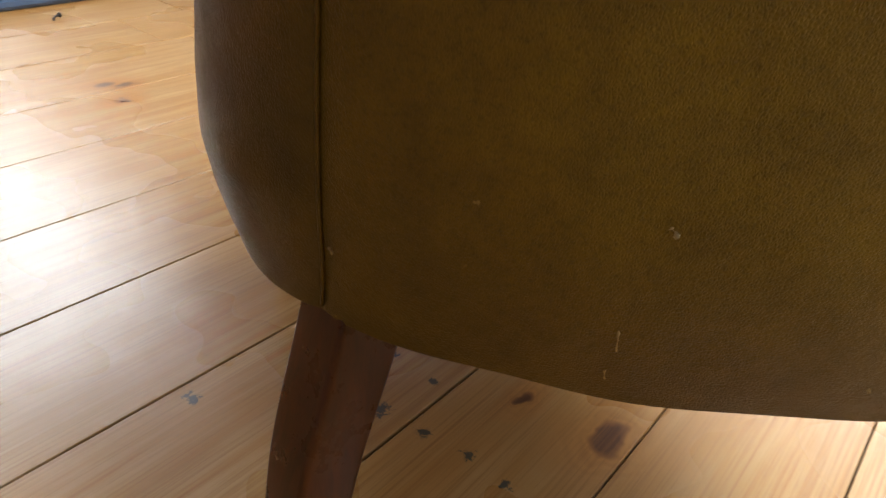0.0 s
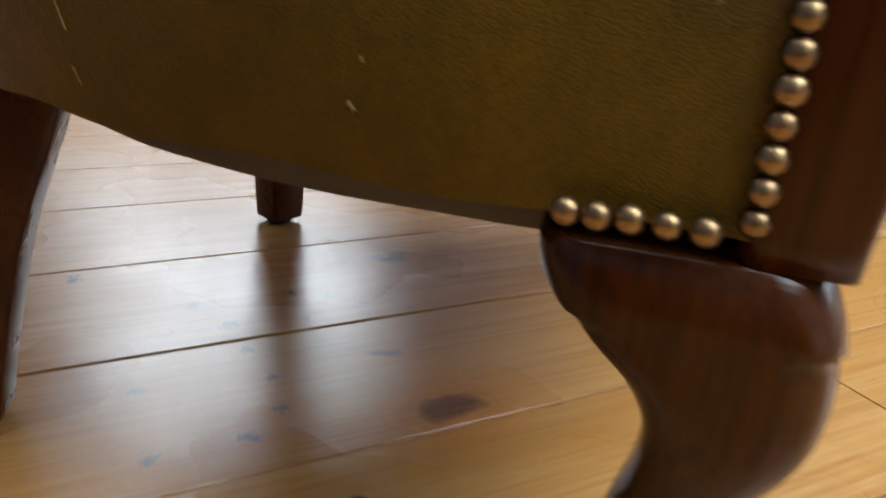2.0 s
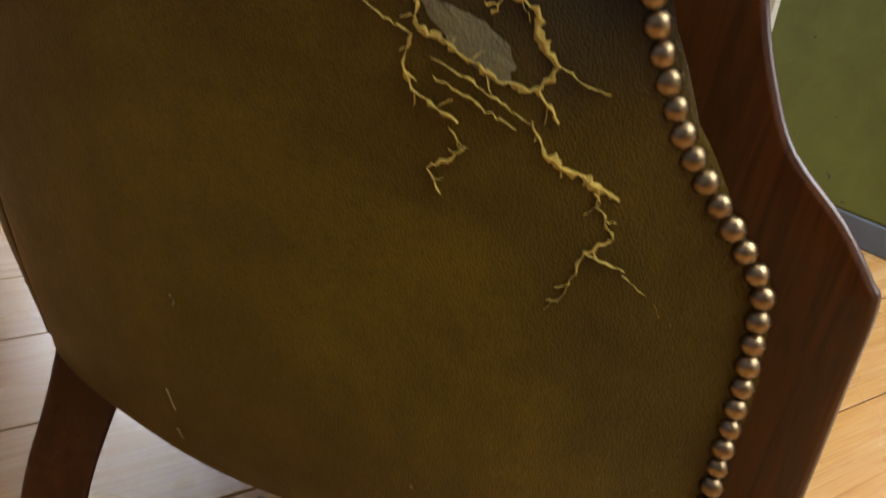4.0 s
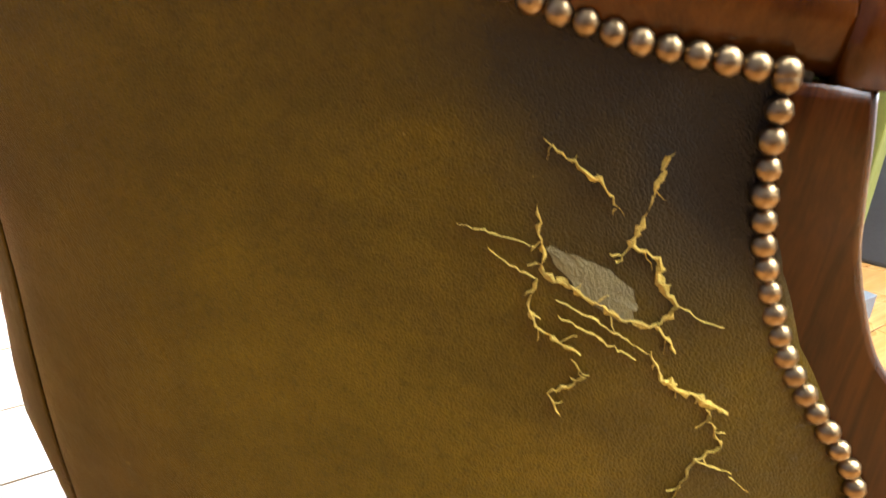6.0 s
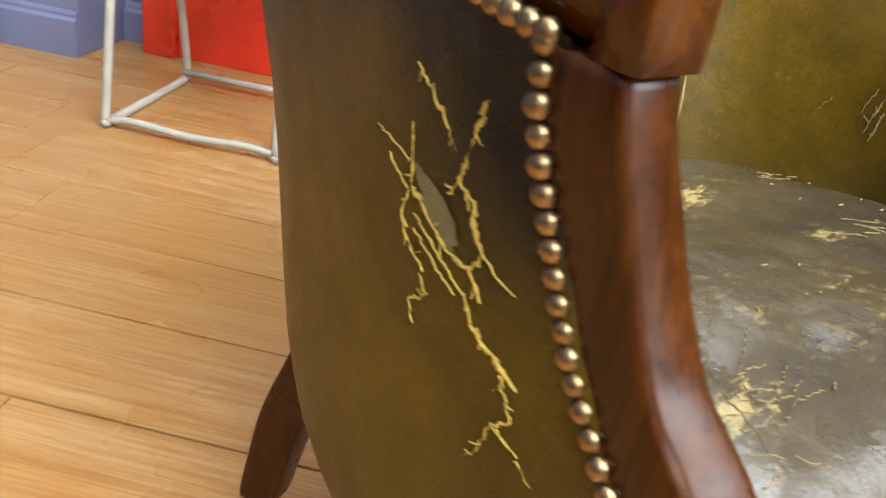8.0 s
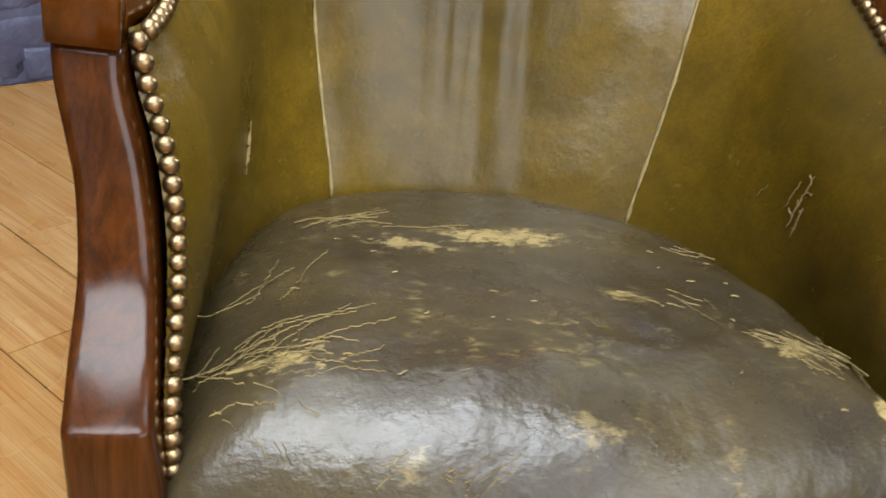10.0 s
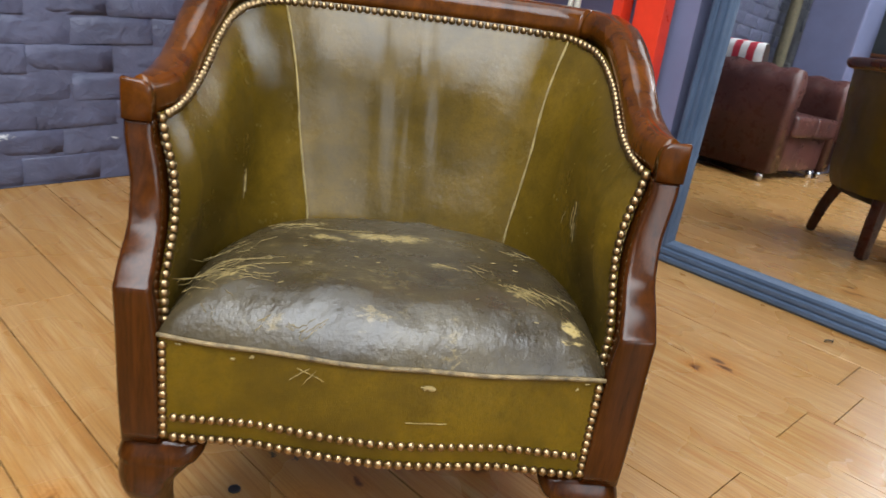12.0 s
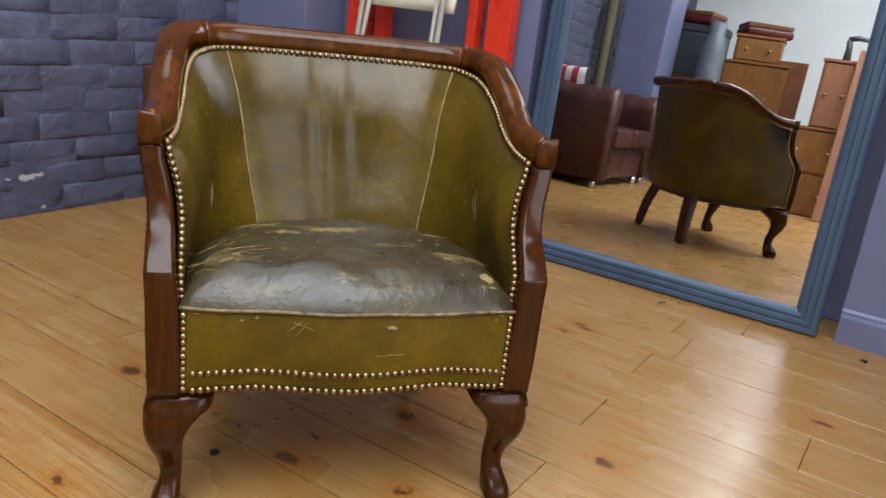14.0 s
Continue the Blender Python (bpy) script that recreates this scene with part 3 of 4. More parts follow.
# the rail: centre line, joined of a back rail and two arms
RAIL_PLAN = spline([(0.295, -0.285), (0.294, -0.24), (0.2945, -0.18), (0.297, -0.11), (0.297, -0.03), (0.291, 0.06), (0.268, 0.132), (0.203, 0.170), (0.10, 0.181), (0, 0.187)], 90)


def rail_ring(k, side):
    x, y = RAIL_PLAN[k]
    a, b = RAIL_PLAN[max(k - 1, 0)], RAIL_PLAN[min(k + 1, 90)]
    n = np.array([b[1] - a[1], -(b[0] - a[0])])
    n /= np.linalg.norm(n) or 1
    under = rail_under(y) - 0.001
    g = min(1.0, k / 16)
    wi, wo = 0.0155 + 0.0125 * g, 0.0155 + 0.0030 * g + 0.0085 * min(1, max(0, (k - 30) / 20))       # half widths, inner and outer
    h = 0.041 + 0.003 * g
    ring = []
    prof = [(-1.0, 0.0), (-1.0, 0.30), (-0.96, 0.55), (-0.84, 0.76), (-0.62, 0.91), (-0.30, 0.99), (0.05, 1.0), (0.42, 0.97), (0.72, 0.89),
            (0.92, 0.75), (1.0, 0.56), (0.84, 0.28), (0.56, 0.05), (0.48, 0.0)]
    for p, q in prof:
        off = p * (wi if p < 0 else wo)
        z = under + q * h + (0.006 * (1 - g) * (1 - abs(p)) if q > 0.7 else 0)
        ring.append(Vector(((x + n[0] * off) * side, y + n[1] * off, z)))
    return ring


JOINT = 62
for side in (-1, 1):
    arm = part("arm_rail", loft([rail_ring(k, side) for k in range(0, JOINT)]), MAHOGANY_RAIL, chair, "polished mahogany arm rail with an S-curve")
    # the scroll end over the post
    rings = []
    for y, w, h in ((-0.3075, 0.0150, 0.042), (-0.3062, 0.0163, 0.0455), (-0.301, 0.0166, 0.0460), (-0.292, 0.0163, 0.0435), (-0.283, 0.0158, 0.0405)):
        prof = [(-1, 0), (-1, 0.55), (-0.93, 0.75), (-0.75, 0.9), (-0.4, 0.98), (0, 1.0), (0.5, 1.02), (0.9, 1.04), (1.0, 0.98), (1.0, 0.5), (1.0, 0)]
        rings.append([Vector(((0.295 + p * w) * side, y, 0.6072 + q * h)) for p, q in prof])
    part("scroll_end", loft(rings), MAHOGANY_RAIL, arm, "scrolled mahogany arm end")
rings = [rail_ring(k, -1) for k in range(JOINT, 91)] + [rail_ring(k, 1) for k in range(89, JOINT - 1, -1)]
part("back_rail", loft(rings), MAHOGANY_RAIL, chair, "polished mahogany back rail")

for side in (-1, 1):
    rings = []
    table = spline([(p[0], p[1], p[2], p[3], p[4]) for p in POST], 44)
    for z, yf, yb, xo, xi in table:
        w, d, r = xo - xi, yb - yf + 0.006, 0.0065
        rings.append([Vector(((xo + xi) / 2 * side + px_, (yf + yb) / 2 + 0.003 + py_, z)) for px_, py_ in rounded(w, d, r, 3)])
    part("arm_post", loft(rings), MAHOGANY, chair, "serpentine mahogany front post")

# front legs: height, centre, widths
LEG = [(0.2358, 0.2470, -0.3220, 0.090, 0.106), (0.2295, 0.2475, -0.3235, 0.096, 0.113), (0.2145, 0.2510, -0.3300, 0.097, 0.113), (0.196, 0.2590, -0.3400, 0.084, 0.098),
       (0.177, 0.2665, -0.3510, 0.068, 0.075), (0.155, 0.2690, -0.3540, 0.055, 0.060), (0.130, 0.2675, -0.3470, 0.045, 0.047), (0.100, 0.2645, -0.3340, 0.036, 0.036),
       (0.070, 0.2640, -0.3280, 0.032, 0.035), (0.050, 0.2670, -0.3340, 0.036, 0.045), (0.030, 0.2710, -0.3420, 0.043, 0.061), (0.014, 0.2720, -0.3450, 0.044, 0.063), (0.004, 0.2720, -0.3440, 0.037, 0.054), (0.0, 0.2720, -0.3440, 0.034, 0.050)]
for side in (-1, 1):
    rings = []
    for z, cx, cy, w, d in spline([(0.982 * q[0], q[1], q[2] - 0.008, *q[3:]) for q in LEG], 60):
        r = min(w, d) * (0.24 if z > 0.2 else 0.36)
        rings.append([Vector(((cx + px_) * side, cy + py_, z)) for px_, py_ in rounded(w, d, r, 4)])
    part("front_leg", loft(rings), MAHOGANY, chair, "polished mahogany cabriole front leg with pad foot")

for side in (-1, 1):
    rings = []
    for z, cx, cy, w in spline([(0.245, 0.166, 0.070, 0.050), (0.20, 0.175, 0.078, 0.050), (0.13, 0.194, 0.093, 0.047), (0.06, 0.206, 0.101, 0.043), (0.012, 0.213, 0.105, 0.040), (0.008, 0.213, 0.105, 0.036)], 24):
        turn = Matrix.Rotation(radians(-28), 2)
        rings.append([Vector(((cx + q.x) * side, cy + q.y, z)) for q in (turn @ Vector(c) for c in rounded(w, w, 0.005, 3))])
    leg = part("rear_leg", loft(rings), DARK_LEG, chair, "dark stained splayed square rear leg")
    bm = bmesh.new()
    bmesh.ops.create_cone(bm, cap_ends=True, segments=16, radius1=0.013, radius2=0.017, depth=0.008, matrix=Matrix.Translation((0.213 * side, 0.105, 0.004)))
    part("glide", bm, BLACK, leg, "black foot glide")


# seat, apron and the cloth below
def front_y(x):
    return -0.389 - 0.029 * (1 - min(1, abs(x) / 0.25) ** 1.6)


def seat_edge(k, n=96):
    """The seat's outline: along the front first, then round the lining."""
    f = k / n
    if f < 0.3:
        x = -0.2475 + 0.495 * f / 0.3
        return Vector((x, front_y(x), 0))
    g = (f - 0.3) / 0.7
    i, side = (g * 2 * FINE, 1) if g < 0.5 else ((1 - g) * 2 * FINE, -1)
    i0 = min(int(i), FINE - 1)
    a, b = inner_at(i0, 0.40), inner_at(i0 + 1, 0.40)
    x, y = a[0] + (b[0] - a[0]) * (i - i0), a[1] + (b[1] - a[1]) * (i - i0)
    w = max(0, 1 - i / 8) ** 2
    return Vector(((x + 0.002) * side, y * (1 - w) + w * -0.386 + 0.006 * (1 - w), 0))


def seat_height(x, y, d):
    """d: 0 at the outline, 1 in the middle."""
    back = min(1, max(0, (y + 0.36) / 0.40))
    crown = (0.064 - 0.040 * back ** 1.3) * (1 - math.exp(-d / 0.13)) / (1 - math.exp(-7))
    lump = 0.0060 * noise.noise((x * 13, y * 13, 3.1)) + 0.0024 * noise.noise((x * 31, y * 31, 1.7))
    fold = -0.0035 * math.exp(-((y + 0.09 + 0.3 * abs(x + 0.03)) / 0.010) ** 2) * math.exp(-((x + 0.06) / 0.07) ** 2)
    return 0.3835 + 0.009 * back + crown + (lump + fold) * min(1, d * 5)


bm = bmesh.new()
N, RINGS = 96, 30
mid = Vector((0, -0.19, 0))
rows = []
for r in range(RINGS):
    d = (r / RINGS) ** 1.6
    row = []
    for k in range(N):
        p = seat_edge(k).lerp(mid, d)
        row.append(bm.verts.new((p.x, p.y, seat_height(p.x, p.y, d))))
    rows.append(row)
for a, b in zip(rows, rows[1:]):
    for k in range(N):
        bm.faces.new((a[k], a[(k + 1) % N], b[(k + 1) % N], b[k]))
top = bm.verts.new((mid.x, mid.y, seat_height(mid.x, mid.y, 1)))
for k in range(N):
    bm.faces.new((rows[-1][k], rows[-1][(k + 1) % N], top))
low = [bm.verts.new((v.co.x * 0.99, v.co.y + 0.004, 0.36)) for v in rows[0]]
for k in range(N):
    bm.faces.new((low[k], low[(k + 1) % N], rows[0][(k + 1) % N], rows[0][k]))
bmesh.ops.recalc_face_normals(bm, faces=bm.faces)
seat = part("seat", bm, HIDE_SEAT, chair, "domed dark leather seat, cracked and rubbed to tan")
part("seat_piping", tube([(x, front_y(x) - 0.0025, 0.3825 + 0.0035 * (1 - (x / 0.25) ** 2) + 0.001 * math.sin(x * 40)) for x in np.linspace(-0.248, 0.248, 60)], 0.0029, 8), PIPING, seat, "worn tan piping along the seat's edge")


def apron_low(x):
    a = abs(x)
    return float(np.interp(a, [0, 0.05, 0.10, 0.14, 0.19, 0.25], [0.2500, 0.2510, 0.2535, 0.2545, 0.2480, 0.2390]))


bm = bmesh.new()
xs = np.linspace(-0.2465, 0.2465, 61)
fr = np.linspace(0, 1, 12)
grid = []
for f in fr:
    row = []
    for x in xs:
        z = 0.382 + (apron_low(x) - 0.382) * f
        bulge = 0.004 * math.sin(math.pi * f) * (1 - (x / 0.2465) ** 4) + 0.0015 * noise.noise((x * 14, z * 14, 0.4))
        row.append(bm.verts.new((x, front_y(x) - bulge, z)))
    grid.append(row)
grid.append([bm.verts.new((x, front_y(x) + 0.022, apron_low(x) + 0.001)) for x in xs])
grid.append([bm.verts.new((x, front_y(x) + 0.022, 0.378)) for x in xs])
for a, b in zip(grid, grid[1:]):
    for k in range(60):
        bm.faces.new((a[k], a[k + 1], b[k + 1], b[k]))
bmesh.ops.recalc_face_normals(bm, faces=bm.faces)
part("front_apron", bm, HIDE, chair, "olive leather front apron with a serpentine edge")

bm = bmesh.new()
rows = []
for r in range(12):
    d = r / 11
    row = []
    for k in range(64):
        i = abs(k - 32) / 32 * FINE
        side = 1 if k < 32 else -1
        x, y = outer_at(int(min(i, FINE)), 0.25)
        p = Vector((x * side * 0.97, max(y, -0.30) - 0.006, 0)).lerp(Vector((0, -0.10, 0)), d)
        row.append(bm.verts.new((p.x, p.y, 0.2470 - 0.043 * (1 - (1 - d / 0.3) ** 2 if d < 0.3 else 1 - 0.75 * ((d - 0.3) / 0.7) ** 0.7) + 0.003 * noise.noise((p.x * 12, p.y * 12, 0)))))
    rows.append(row)
for a, b in zip(rows, rows[1:]):
    for k in range(64):
        bm.faces.new((a[k], a[(k + 1) % 64], b[(k + 1) % 64], b[k]))
bmesh.ops.recalc_face_normals(bm, faces=bm.faces)
part("dust_cloth", bm, HESSIAN, chair, "sagging grey dust cloth under the seat")

# brass studs
bm = bmesh.new()
rings = [[Vector((r * math.cos(2 * math.pi * k / 10), r * math.sin(2 * math.pi * k / 10), z)) for k in range(10)] for r, z in ((0.0054, -0.001), (0.0056, 0.0008), (0.0050, 0.0028), (0.0033, 0.0044), (0.0013, 0.0051))]
loft(rings, bm=bm)
STUD = mesh_from(bm, "stud", BRASS)
spare = bmesh.new()


def stud(p, n, joined=False):
    n = Vector(n).normalized()
    p, n = Vector(p) + n * 0.0005, (n + Vector((random.uniform(-1, 1), random.uniform(-1, 1), random.uniform(-1, 1))) * 0.10).normalized()
    m = Matrix.Translation(p) @ n.to_track_quat("Z", "Y").to_matrix().to_4x4() @ Matrix.Scale(random.uniform(0.94, 1.05), 4)
    if joined:
        loft([[m @ q for q in ring] for ring in rings], bm=spare)
        return
    ob = new("stud", STUD)
    ob.parent = chair
    ob.matrix_local = m


STEP = 0.0112
for side in (-1, 1):
    far = side > 0
    # outside: up the post, along the rail, and over the knee
    zs = np.linspace(0.2480, 0.6075, 80)
    line = [Vector((0, post_at(z)[1] + 0.0042, z)) for z in zs]
    for p in even(line, STEP):
        x = post_at(p.z)[2] - 0.0005
        stud((x * side, p.y, p.z), (side, 0.1, 0), far)
    line = [outer_point(i, 1.0, side, 0.001) - Vector((0, 0, 0.0015)) for i in range(2, FINE + 1)]
    path = even(line, STEP)
    for k, p in enumerate(path[:-1] if side > 0 else path):
        n = Vector((side, 0.15, 0)) if p.y < 0 else Vector((p.x * 2.2, max(0.02, p.y), 0))
        stud(p, n, far or p.y > -0.05)
    for p in even([(0, -0.283, 0.2440), (0, -0.333, 0.2435)], STEP):
        x = 0.297 if p.y > -0.3 else 0.2945
        stud(((x + 0.001) * side, p.y - 0.005, p.z), (side, 0, -0.1), far)
    # inside: down the post, along the rail
    line = [inner_point(1, f, side, 0.001) for f in np.linspace(0.02, 0.97, 60)]
    for p in even(line, STEP):
        stud(p, (-side * 0.35, -1.0, 0))
    line = [inner_point(i, 0.985, side, 0.0015) for i in range(3, FINE + 1)]
    path = even(line, STEP)
    for p in (path if side < 0 else path[:-1]):
        stud(p, Vector((-p.x * 2.0, -0.5 if p.y > 0.05 else -0.3, 0.1)))
    # apron's ends
    for p in even([(0.2425 * side, -0.3905, 0.370), (0.2425 * side, -0.3905, 0.248)], STEP):
        stud(p, (0, -1, 0))
for shift in (0.006, 0.0335):
    line = [(x, front_y(x) - 0.0025, apron_low(x) * (1 if shift < 0.01 else 1.0) + shift) for x in np.linspace(-0.229, 0.229, 80)]
    for p in even(line, STEP):
        stud(p, (p.x * 0.4, -1, 0))
studs_far = part("stud_rows", spare, BRASS, chair, "rows of old brass upholstery studs")
tagged(studs_far, kind="stuff")


# worn places in the hide
def side_index(y, z):
    return min(range(FINE + 1), key=lambda i: abs(smooth_at(outer_at, i, z)[1] - y) + (10 if i > 45 else 0))


def on_side(y, z, side=-1, out=0.0012):
    i = side_index(y, z)
    x0, y0 = smooth_at(outer_at, i, 0.68)
    lo, hi = hide_low(i), rail_under(y0)
    p = outer_point(i, (z - lo) / (hi - lo), side, out)
    return Vector((p.x, y, z))


def strip(bm, put, walked, width, rng, tip=0.35):
    last = None
    for k, q in enumerate(walked):
        d = walked[min(k + 1, len(walked) - 1)] - walked[max(k - 1, 0)]
        d /= np.linalg.norm(d) or 1
        w = width * rng.choice((0.3, 0.45, 0.7, 1.0, 1.25, 1.6)) * (tip + (1 - tip) * math.sin(math.pi * (k + 0.6) / (len(walked) + 0.2)))
        side = np.array([-d[1], d[0]]) * w / 2
        shift = side * rng.uniform(-0.5, 0.5)
        row = [bm.verts.new(put(*(q + shift - side), 0.0004)), bm.verts.new(put(*q, 0.0013)), bm.verts.new(put(*(q + shift + side), 0.0004))]
        if last:
            for j in (0, 1):
                bm.faces.new((last[j], last[j + 1], row[j + 1], row[j]))
        last = row


def crack(bm, put, anchors, width, rough=0.003, steps=12, seed=1, branches=True):
    """A ragged strip through a few anchors of a surface, with short side branches."""
    rng = random.Random(seed)
    pts = [np.array(q, float) for q in anchors]
    walked = []
    for a, b in zip(pts, pts[1:]):
        n = max(3, int(np.linalg.norm(b - a) / 0.0023))
        for k in range(n):
            t = k / n
            walked.append(a + (b - a) * t + np.array([rng.uniform(-1, 1), rng.uniform(-1, 1)]) * rough * (0.2 if k == 0 else 0.75))
    walked.append(pts[-1])
    strip(bm, put, walked, width, rng)
    if branches and width > 0.0012 and len(walked) > 8:
        for k in range(2, len(walked) - 2, 4):
            if rng.random() < 0.75:
                d = walked[k + 1] - walked[k - 1]
                turn = rng.choice((-1, 1)) * rng.uniform(0.5, 1.3)
                d = d / (np.linalg.norm(d) or 1)
                d = np.array([d[0] * math.cos(turn) - d[1] * math.sin(turn), d[0] * math.sin(turn) + d[1] * math.cos(turn)])
                length = rng.uniform(0.003, 0.009)
                twig = [walked[k] + d * length * f + np.array([rng.uniform(-1, 1), rng.uniform(-1, 1)]) * 0.0006 for f in (0, 0.35, 0.7, 1.0)]
                strip(bm, put, twig, min(0.0010, width * 0.35), rng, 0.15)


def put_side(y, z, out):
    return on_side(y, z, -1, out)


TEARS = [
    ([(-0.175, 0.574), (-0.202, 0.559), (-0.213, 0.547)], 0.0017, 0.0016, 2),
    ([(-0.226, 0.573), (-0.224, 0.557), (-0.219, 0.535), (-0.213, 0.527)], 0.0040, 0.0016, 3),
    ([(-0.219, 0.535), (-0.231, 0.531), (-0.233, 0.521), (-0.244, 0.511), (-0.237, 0.500)], 0.0036, 0.0017, 4),
    ([(-0.176, 0.547), (-0.181, 0.528), (-0.183, 0.517), (-0.201, 0.511), (-0.222, 0.502), (-0.237, 0.500), (-0.247, 0.489)], 0.0030, 0.0013, 5),
    ([(-0.181, 0.515), (-0.178, 0.503), (-0.183, 0.493), (-0.205, 0.483)], 0.0026, 0.0009, 6),
    ([(-0.236, 0.489), (-0.243, 0.475), (-0.263, 0.468), (-0.279, 0.461)], 0.0034, 0.0013, 7),
    ([(-0.201, 0.480), (-0.209, 0.472), (-0.193, 0.461), (-0.201, 0.451)], 0.0016, 0.0014, 8),
    ([(-0.267, 0.463), (-0.280, 0.444), (-0.268, 0.436), (-0.263, 0.416), (-0.255, 0.406)], 0.0016, 0.0013, 9),
    ([(-0.143, 0.534), (-0.160, 0.532), (-0.178, 0.529)], 0.0007, 0.0007, 10),
    ([(-0.158, 0.525), (-0.168, 0.519), (-0.180, 0.515)], 0.0008, 0.0007, 11),
    ([(-0.192, 0.500), (-0.212, 0.492), (-0.230, 0.484)], 0.0011, 0.0011, 12),
    ([(-0.190, 0.507), (-0.205, 0.502), (-0.222, 0.494), (-0.236, 0.487)], 0.0009, 0.0009, 16),
    ([(-0.288, 0.428), (-0.304, 0.419), (-0.317, 0.403)], 0.0009, 0.0009, 13),
    ([(-0.268, 0.436), (-0.281, 0.432), (-0.289, 0.430)], 0.0008, 0.0009, 17),
    ([(-0.226, 0.573), (-0.231, 0.577), (-0.238, 0.579)], 0.0010, 0.0007, 18),
    ([(-0.244, 0.511), (-0.256, 0.505), (-0.266, 0.503)], 0.0007, 0.0007, 19),
]
for anchors, width, rough, seed in TEARS:
    bm = bmesh.new()
    crack(bm, put_side, anchors, width * 0.9, rough, seed=seed)
    part("torn_crack", bm, TORN, chair, "cracked leather torn open to tan hide", smooth=False)
bm = bmesh.new()
rng = random.Random(14)
rim = []
for k in range(36):
    a = 2 * math.pi * k / 36
    r = 1 + 0.10 * math.sin(3 * a + 1) + rng.uniform(-0.09, 0.09)
    ey, ez = 0.0235 * math.cos(a) * r, 0.0078 * math.sin(a) * r * (1.25 - 0.3 * math.cos(a))
    rim.append((-0.206 + ey * 0.90 + ez * 0.25, 0.5165 + ez + ey * 0.42))
hub = bm.verts.new(put_side(-0.206, 0.5165, 0.0010))
ring = [bm.verts.new(put_side(*q, 0.0007)) for q in rim]
for k in range(36):
    bm.faces.new((hub, ring[k], ring[(k + 1) % 36]))
bmesh.ops.recalc_face_normals(bm, faces=bm.faces)
part("flaked_patch", bm, FLAKE, chair, "patch where the leather's surface flaked off")
for y, z, dy, dz, w in ((-0.052, 0.280, 0.004, 0.016, 0.0016), (-0.053, 0.256, 0.003, 0.008, 0.0016), (-0.200, 0.268, 0.003, 0.003, 0.003), (-0.060, 0.357, 0.004, 0.004, 0.004), (0.090, 0.292, 0.003, 0.005, 0.002)):
    bm = bmesh.new()
    crack(bm, put_side, [(y, z), (y + dy / 2, z + dz / 2), (y + dy, z + dz)], w, 0.0004, seed=15)
    part("scuff_mark", bm, SCUFF, chair, "pale scuff in the leather")


def put_seat(x, y, out):
    p = Vector((x, y, 0))
    lo = min((seat_edge(k) - p).length for k in range(0, 96, 3))
    d = min(1, lo / 0.24)
    return Vector((x, y, seat_height(x, y, d) + 0.0012 + out))


rng = random.Random(5)
for x, y, a, n, ln in ((-0.190, -0.306, 0.70, 12, 0.085), (-0.188, -0.330, 0.10, 18, 0.028), (-0.195, -0.230, 0.85, 4, 0.10), (-0.125, -0.105, 0.55, 9, 0.075), (0.163, -0.300, -0.85, 16, 0.065), (0.108, -0.242, -0.8, 6, 0.04),
                       (0.150, -0.112, -0.5, 4, 0.035), (-0.18, -0.372, -0.6, 6, 0.025), (-0.09, -0.405, 0.3, 12, 0.020), (0.0, -0.125, 0.0, 12, 0.012)):
    for k in range(n):
        sx, sy = x + rng.gauss(0, 0.020), y + rng.gauss(0, 0.010)
        t = a + rng.gauss(0, 0.30)
        l = ln * rng.uniform(0.3, 1.2)
        sy = max(sy, front_y(sx) + 0.012)
        bm = bmesh.new()
        crack(bm, put_seat, [(sx - l / 2 * math.cos(t), max(sy - l / 2 * math.sin(t), front_y(sx) + 0.01)), (sx, sy + l * rng.uniform(-0.1, 0.1)), (sx + l / 2 * math.cos(t), sy + l / 2 * math.sin(t))], rng.uniform(0.00018, 0.00045), 0.0016, seed=k + 50)
        part("seat_crack", bm, SCUFF, seat, smooth=False)
for k in range(22):
    x, y = rng.uniform(-0.19, 0.17), rng.uniform(-0.37, -0.10)
    bm = bmesh.new()
    crack(bm, put_seat, [(x, y), (x + 0.002, y + 0.001), (x + rng.uniform(0.002, 0.008), y + rng.uniform(-0.004, 0.004))], 0.0012, 0.0006, seed=k)
    part("seat_scuff", bm, SCUFF, seat, smooth=False)


def put_apron(x, z, out):
    f = (0.382 - z) / (0.382 - apron_low(x))
    bulge = 0.004 * math.sin(math.pi * f) * (1 - (x / 0.2465) ** 4)
    return Vector((x, front_y(x) - bulge - 0.0018 - out, z))


for x, z, dx, dz, w in ((0.042, 0.366, 0.016, -0.003, 0.006), (-0.10, 0.356, 0.022, 0.018, 0.0014), (-0.092, 0.372, 0.03, -0.012, 0.0012), (-0.145, 0.374, 0.006, 0.003, 0.004), (-0.165, 0.369, 0.005, 0.001, 0.004),
                        (-0.228, 0.376, 0.008, -0.001, 0.003), (-0.085, 0.352, 0.014, 0.02, 0.0012), (0.03, 0.318, 0.045, 0.002, 0.0012), (0.225, 0.376, 0.006, 0.001, 0.003), (0.215, 0.368, 0.004, 0.002, 0.003)):
    bm = bmesh.new()
    crack(bm, put_apron, [(x, z), (x + dx / 2, z + dz / 2), (x + dx, z + dz)], w * 0.8, 0.0008, seed=int(x * 1000) + 999, branches=False)
    part("apron_scuff", bm, SCUFF, chair, "pale scratch on the apron", smooth=False)


def put_lining(side):
    def put(y, z, out):
        i = min(range(0, SEAM), key=lambda k: abs(smooth_at(inner_at, k, z)[1] - y))
        lo, hi = 0.385, rail_under(inner_at(i, 0.72)[1]) + 0.003
        p = inner_point(i, (z - lo) / (hi - lo), side, out + 0.001)
